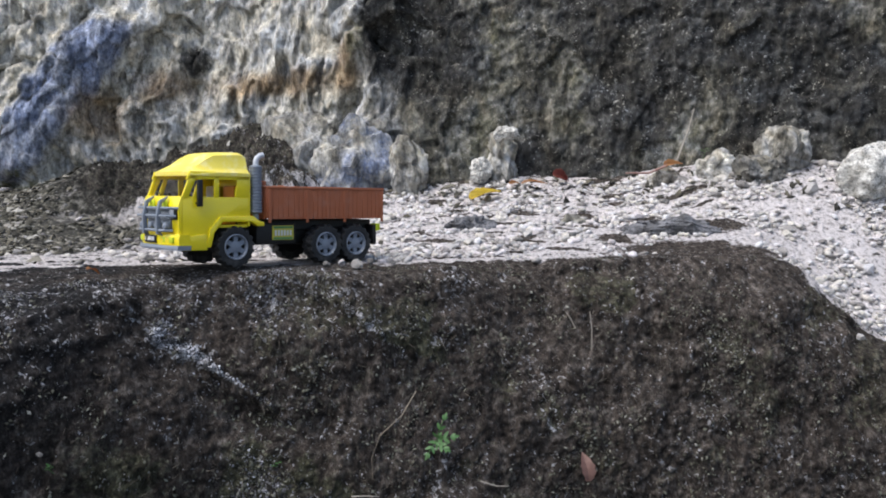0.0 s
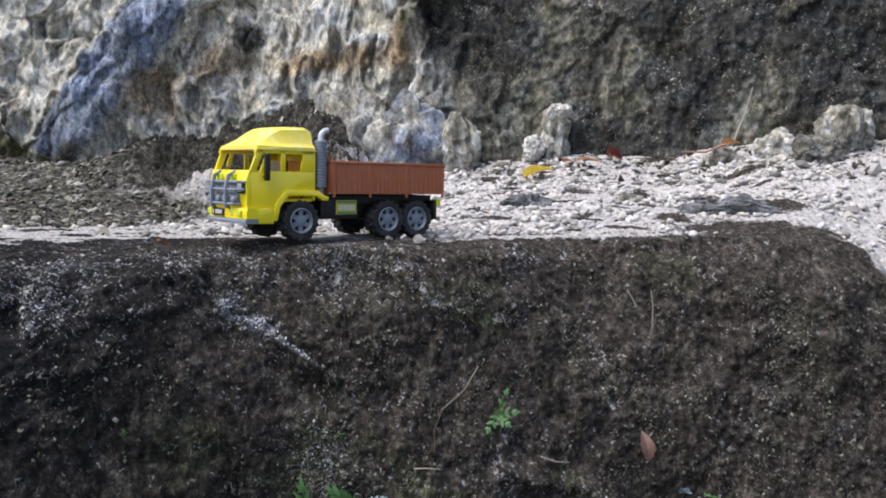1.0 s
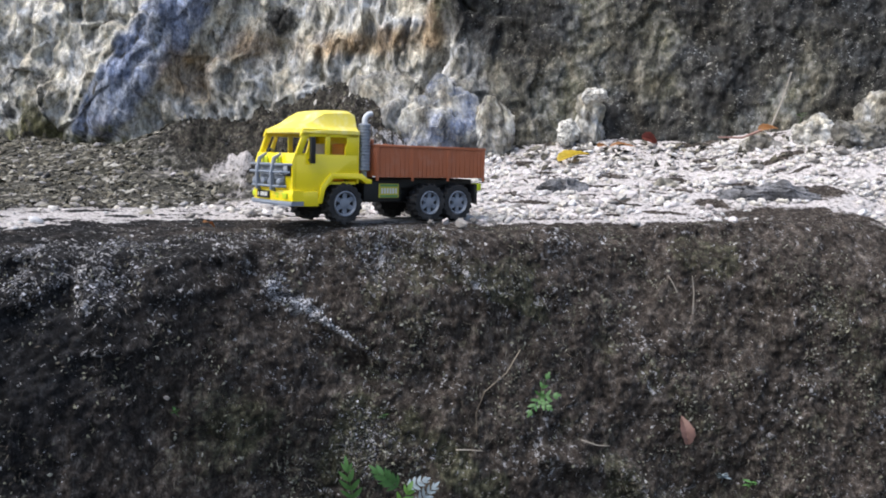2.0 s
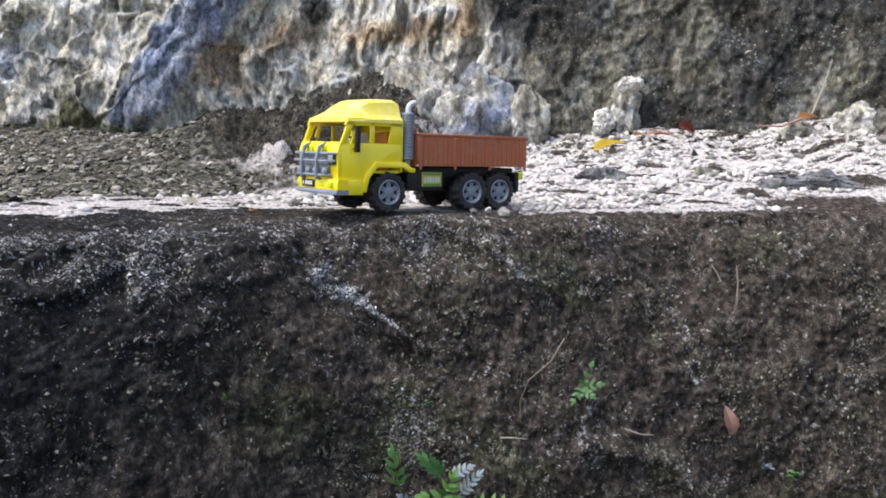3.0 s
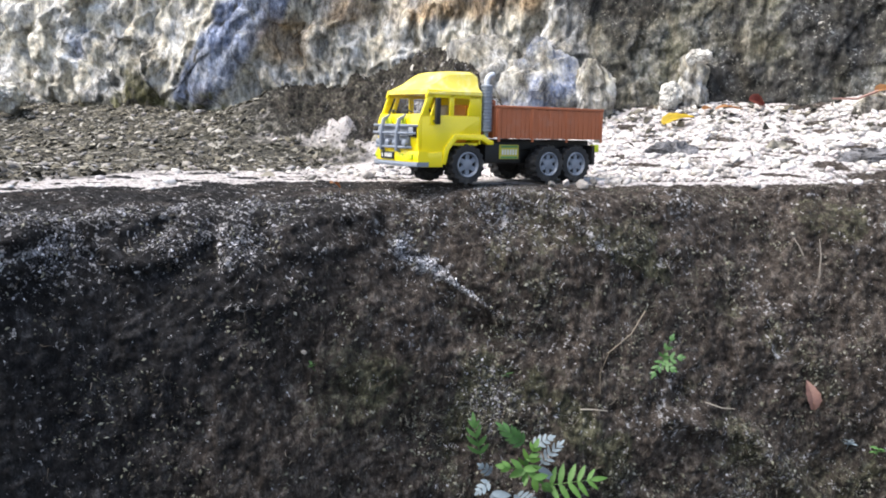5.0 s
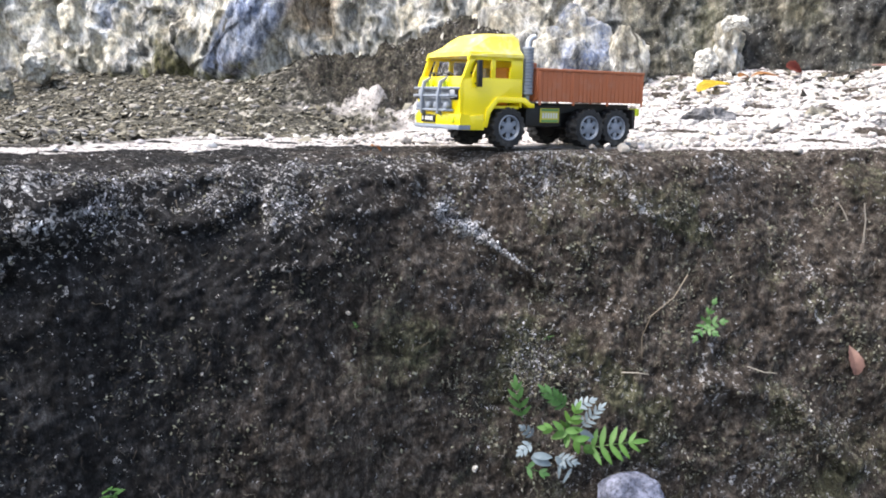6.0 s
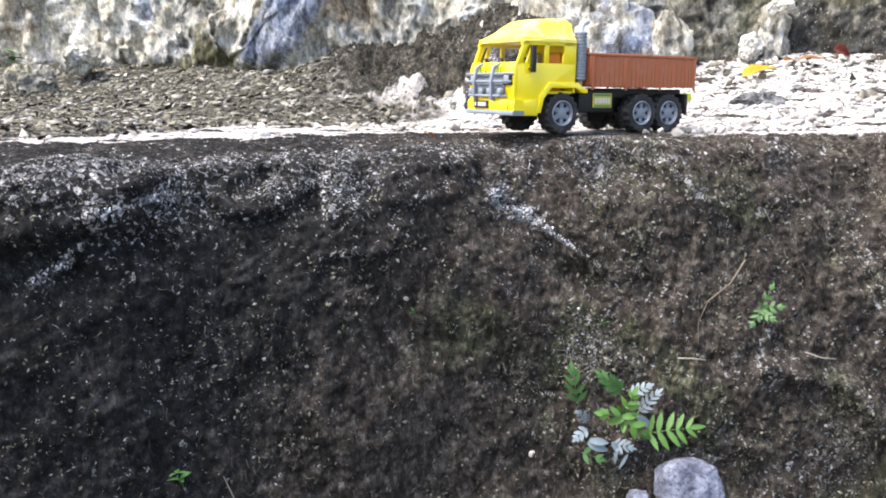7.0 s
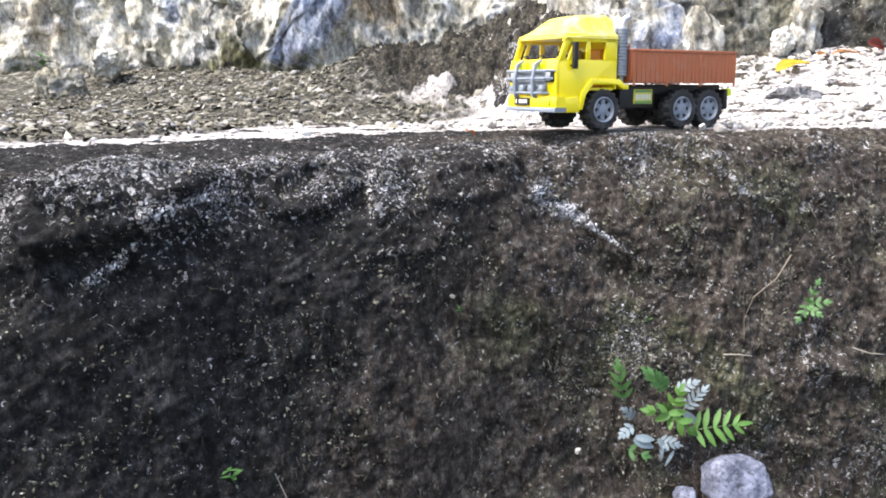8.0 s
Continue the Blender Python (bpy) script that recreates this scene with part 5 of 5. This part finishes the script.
twig([(-0.05, 1.585, -0.225), (-0.075, 1.565, -0.265), (-0.115, 1.555, -0.3), (-0.13, 1.55, -0.34), (-0.128, 1.55, -0.38)], 0.0014, TWIG, "thin bent root hanging on the bank")
twig([(-0.165, 1.53, -0.405), (-0.14, 1.525, -0.402), (-0.115, 1.53, -0.405)], 0.0016, PALE_TWIG, "short pale twig stuck in the bank")
twig([(0.07, 1.6, -0.4), (0.1, 1.595, -0.408), (0.125, 1.6, -0.41)], 0.0016, PALE_TWIG, "short pale twig stuck in the bank")
twig([(-0.85, 1.1, -0.55), (-0.855, 1.095, -0.53), (-0.865, 1.09, -0.5)], 0.0012, PALE_TWIG, "thin pale stalk on the dark bank")


def build_rootlets():
    """Hair roots and dry grass hanging from the bank's face, in one mesh."""
    rng = np.random.RandomState(71)
    n = 2400
    p, i, j = on_bank(_face * (0.25 + np.clip(BANK_M["moss"], 0, 1) + 0.5 * np.clip(BANK_M["brown"], 0, 1)), n, 70)
    V, F = [], []
    for k in range(n):
        a = rng.uniform(0, 6.283) if rng.rand() < 0.6 else -1.57 + rng.normal() * 0.4
        L, w = 0.006 + 0.02 * rng.rand() ** 2, 0.0004 + 0.0004 * rng.rand()
        d = np.array((math.cos(a), -0.2 + 0.3 * rng.rand(), math.sin(a)))
        c = np.array((-math.sin(a), 0, math.cos(a)))
        bend = rng.normal() * 0.3
        b = len(V)
        for t in (0, 0.5, 1):
            q = p[k] + np.array((0, -0.002, 0)) + d * L * t + c * L * bend * t * t + np.array((0, -0.006 * math.sin(3.14 * t), 0))
            V += [q - c * w * (1.1 - t), q + c * w * (1.1 - t), q + np.array((0, -w, 0))]
        for t in (0, 3):
            F += [(b + t, b + t + 3, b + t + 5, b + t + 2), (b + t + 2, b + t + 5, b + t + 4, b + t + 1)]
    me = bpy.data.meshes.new("rootlets")
    me.from_pydata([tuple(v) for v in V], [], F)
    me.materials.append(ROOTLET)
    return tagged(new("rootlets", me), "fine hair roots and dry grass on the bank", "roots", kind="stuff")


ROOTLET, _nt, _pr = nodes("rootlet", 0.8)
_nt.links.new(ramp(_nt, _nt.nodes.new("ShaderNodeNewGeometry").outputs["Random Per Island"], [(0.0, (0.02, 0.015, 0.011)), (0.5, (0.08, 0.065, 0.048)), (0.85, (0.14, 0.12, 0.092)), (1.0, (0.22, 0.2, 0.17))]), _pr.inputs["Base Color"])
build_rootlets()


def flakes(name, weight, count, size, tones, seed, label, lift=0.0015):
    """Many small bent scraps lying on the bank, in one mesh."""
    rng = np.random.RandomState(seed)
    p, i, j = on_bank(weight, count, seed)
    n = np.cross(BANK_P[i, j + 1] - BANK_P[i, j], BANK_P[i + 1, j] - BANK_P[i, j])
    n /= np.linalg.norm(n, axis=1)[:, None]
    n[n[:, 1] > 0.3] *= -1
    n = n + rng.normal(size=n.shape) * 0.35
    n /= np.linalg.norm(n, axis=1)[:, None]
    a = np.cross(n, rng.normal(size=n.shape))
    a /= np.linalg.norm(a, axis=1)[:, None]
    b = np.cross(n, a)
    L = (size[0] + (size[1] - size[0]) * rng.rand(count, 1) ** 2)
    W = L * (0.25 + 0.4 * rng.rand(count, 1))
    c = p + n * lift
    V = np.stack([c - a * L, c - b * W + n * L * 0.2, c + b * W + n * L * 0.2, c + a * L - n * L * 0.1, c + n * L * 0.35], 1).reshape(-1, 3)
    k = np.arange(count)[:, None] * 5
    F = np.concatenate([k + [0, 1, 4], k + [1, 3, 4], k + [3, 2, 4], k + [2, 0, 4]], 0)
    me = bpy.data.meshes.new(name)
    me.from_pydata(V.tolist(), [], F.tolist())
    m, nt, pr = nodes(name, 0.9)
    nt.links.new(ramp(nt, nt.nodes.new("ShaderNodeNewGeometry").outputs["Random Per Island"], tones), pr.inputs["Base Color"])
    me.materials.append(m)
    return tagged(new(name, me), label, "litter", kind="stuff")


_patch = smooth(fbm(_x, _y, _z, 8, 4), -0.15, 0.35)
flakes("moss_litter", _face * (0.12 + 1.5 * np.clip(BANK_M["moss"], 0, 1) + 0.25 * np.clip(BANK_M["brown"], 0, 1)) * (0.06 + _patch ** 2), 20000, (0.0012, 0.0058),
       [(0.0, (0.012, 0.01, 0.008)), (0.35, (0.05, 0.042, 0.033)), (0.65, (0.1, 0.1, 0.072)), (0.9, (0.18, 0.178, 0.135)), (1.0, (0.3, 0.292, 0.25))], 101, "dry moss scraps and leaf crumbs on the bank")
flakes("pale_crust", _face * np.clip(BANK_M["pale"] - 0.12, 0, 1) * (0.1 + _patch) * (1 - smooth(_x, -0.4, -0.1)), 10000, (0.001, 0.0044),
       [(0.0, (0.01, 0.01, 0.011)), (0.5, (0.035, 0.035, 0.039)), (0.8, (0.2, 0.2, 0.22)), (1.0, (0.55, 0.55, 0.6))], 102, "flaking pale lichen crust along the bank's rim")
flakes("white_scale", smooth(BANK_X["scar"], 0.2, 0.9) * _face, 520, (0.001, 0.0042),
       [(0.0, (0.45, 0.45, 0.47)), (0.4, (0.7, 0.7, 0.73)), (1.0, (0.85, 0.85, 0.88))], 103, "white mineral scale in a streak down the bank")
flakes("leaf_litter", (np.clip(BANK_M["litter"], 0, 1) + 0.5 * smooth(_y - wall_y(_x), -0.35, -0.12) + 0.03 * _grit) * (1 - 0.85 * BANK_X["steep"]) * _seen * _wall * (BANK_S > 0.3) * (0.15 + smooth(fbm(_x, _y * 2, 0 * _x, 5, 3), -0.2, 0.4)), 14000, (0.005, 0.026),
       [(0.0, (0.014, 0.013, 0.01)), (0.4, (0.05, 0.046, 0.034)), (0.7, (0.12, 0.108, 0.078)), (0.9, (0.22, 0.208, 0.17)), (1.0, (0.4, 0.385, 0.35))], 104, "dry leaf litter below the quarry wall", 0.004)

# single pale pebbles in the bank
for _k, (_px, _py, _pz, _sz) in enumerate(((-0.632, 1.335, -0.267, 0.007), (0.325, 1.9, -0.075, 0.011), (0.9, 1.85, -0.17, 0.012), (-1.02, 1.13, -0.5, 0.006), (-0.42, 1.4, -0.56, 0.009), (0.2, 1.66, -0.5, 0.008))):
    _ob = new("pebble", STONE_MESHES[_k % 4])
    _ob.matrix_world = pose(_px, _py, _pz, 40 * _k, 20, 60 * _k) @ Matrix.Diagonal((_sz, _sz, _sz, 1))
    tagged(_ob, "small white pebble stuck in the bank", "pebble", "white pebbles in the bank")


for _k, (_px, _py, _pz, _sz) in enumerate(((-0.175, 1.74, -0.002, 0.014), (-0.205, 1.75, 0.0, 0.011), (-0.235, 1.74, -0.002, 0.009), (-0.15, 1.78, 0.0, 0.009))):
    _ob = new("stone", STONE_MESHES[(_k + 1) % 4])
    _ob.matrix_world = pose(_px, _py, _pz, 0, 10 * _k, 70 * _k) @ Matrix.Diagonal((_sz, _sz, _sz * 1.5, 1))
    tagged(_ob, "white limestone stone on the bank's rim", "stone", "loose stones on the ledge")


# ---- the truck's load: reddish clods of soil ----
def build_load():
    bm = bmesh.new()
    rng = random.Random(91)
    heap = bmesh.new()
    bmesh.ops.create_grid(heap, x_segments=40, y_segments=24, size=1)
    for v in heap.verts:
        x, y = v.co.x, v.co.y
        h = 0.03 + 0.028 * math.exp(-((x - 0.45) / 0.5) ** 2 - (y / 0.7) ** 2) + 0.006 * noise.noise(Vector((x * 7, y * 5, 1))) + 0.004 * noise.noise(Vector((x * 19, y * 14, 2)))
        v.co = (-0.097 + 0.138 * x, 0.073 * y, 0.098 + h)
    join(bm, heap)
    for _ in range(260):
        x, y = rng.uniform(-0.9, 0.95), rng.uniform(-0.9, 0.9)
        h = 0.03 + 0.028 * math.exp(-((x - 0.45) / 0.5) ** 2 - (y / 0.7) ** 2)
        s = rng.uniform(0.003, 0.008)
        clod = bmesh.new()
        bmesh.ops.create_icosphere(clod, subdivisions=1, radius=s)
        for v in clod.verts:
            v.co = v.co * rng.uniform(0.75, 1.2) + Vector((-0.097 + 0.138 * x, 0.073 * y, 0.099 + h))
        join(bm, clod)
    m, nt, p = nodes("soil_load", 0.95)
    n = tex(nt, 200, 6, 0.75)
    nt.links.new(ramp(nt, n, [(0.35, (0.05, 0.018, 0.009)), (0.5, (0.2, 0.075, 0.04)), (0.65, (0.36, 0.16, 0.09))]), p.inputs["Base Color"])
    bump(nt, p, n, 0.8, 0.004)
    ob = part("soil_load", bm, m)
    ob.matrix_world = TRUCK
    return tagged(ob, "heap of reddish brown soil clods in the load bed", "soil heap")


build_load()
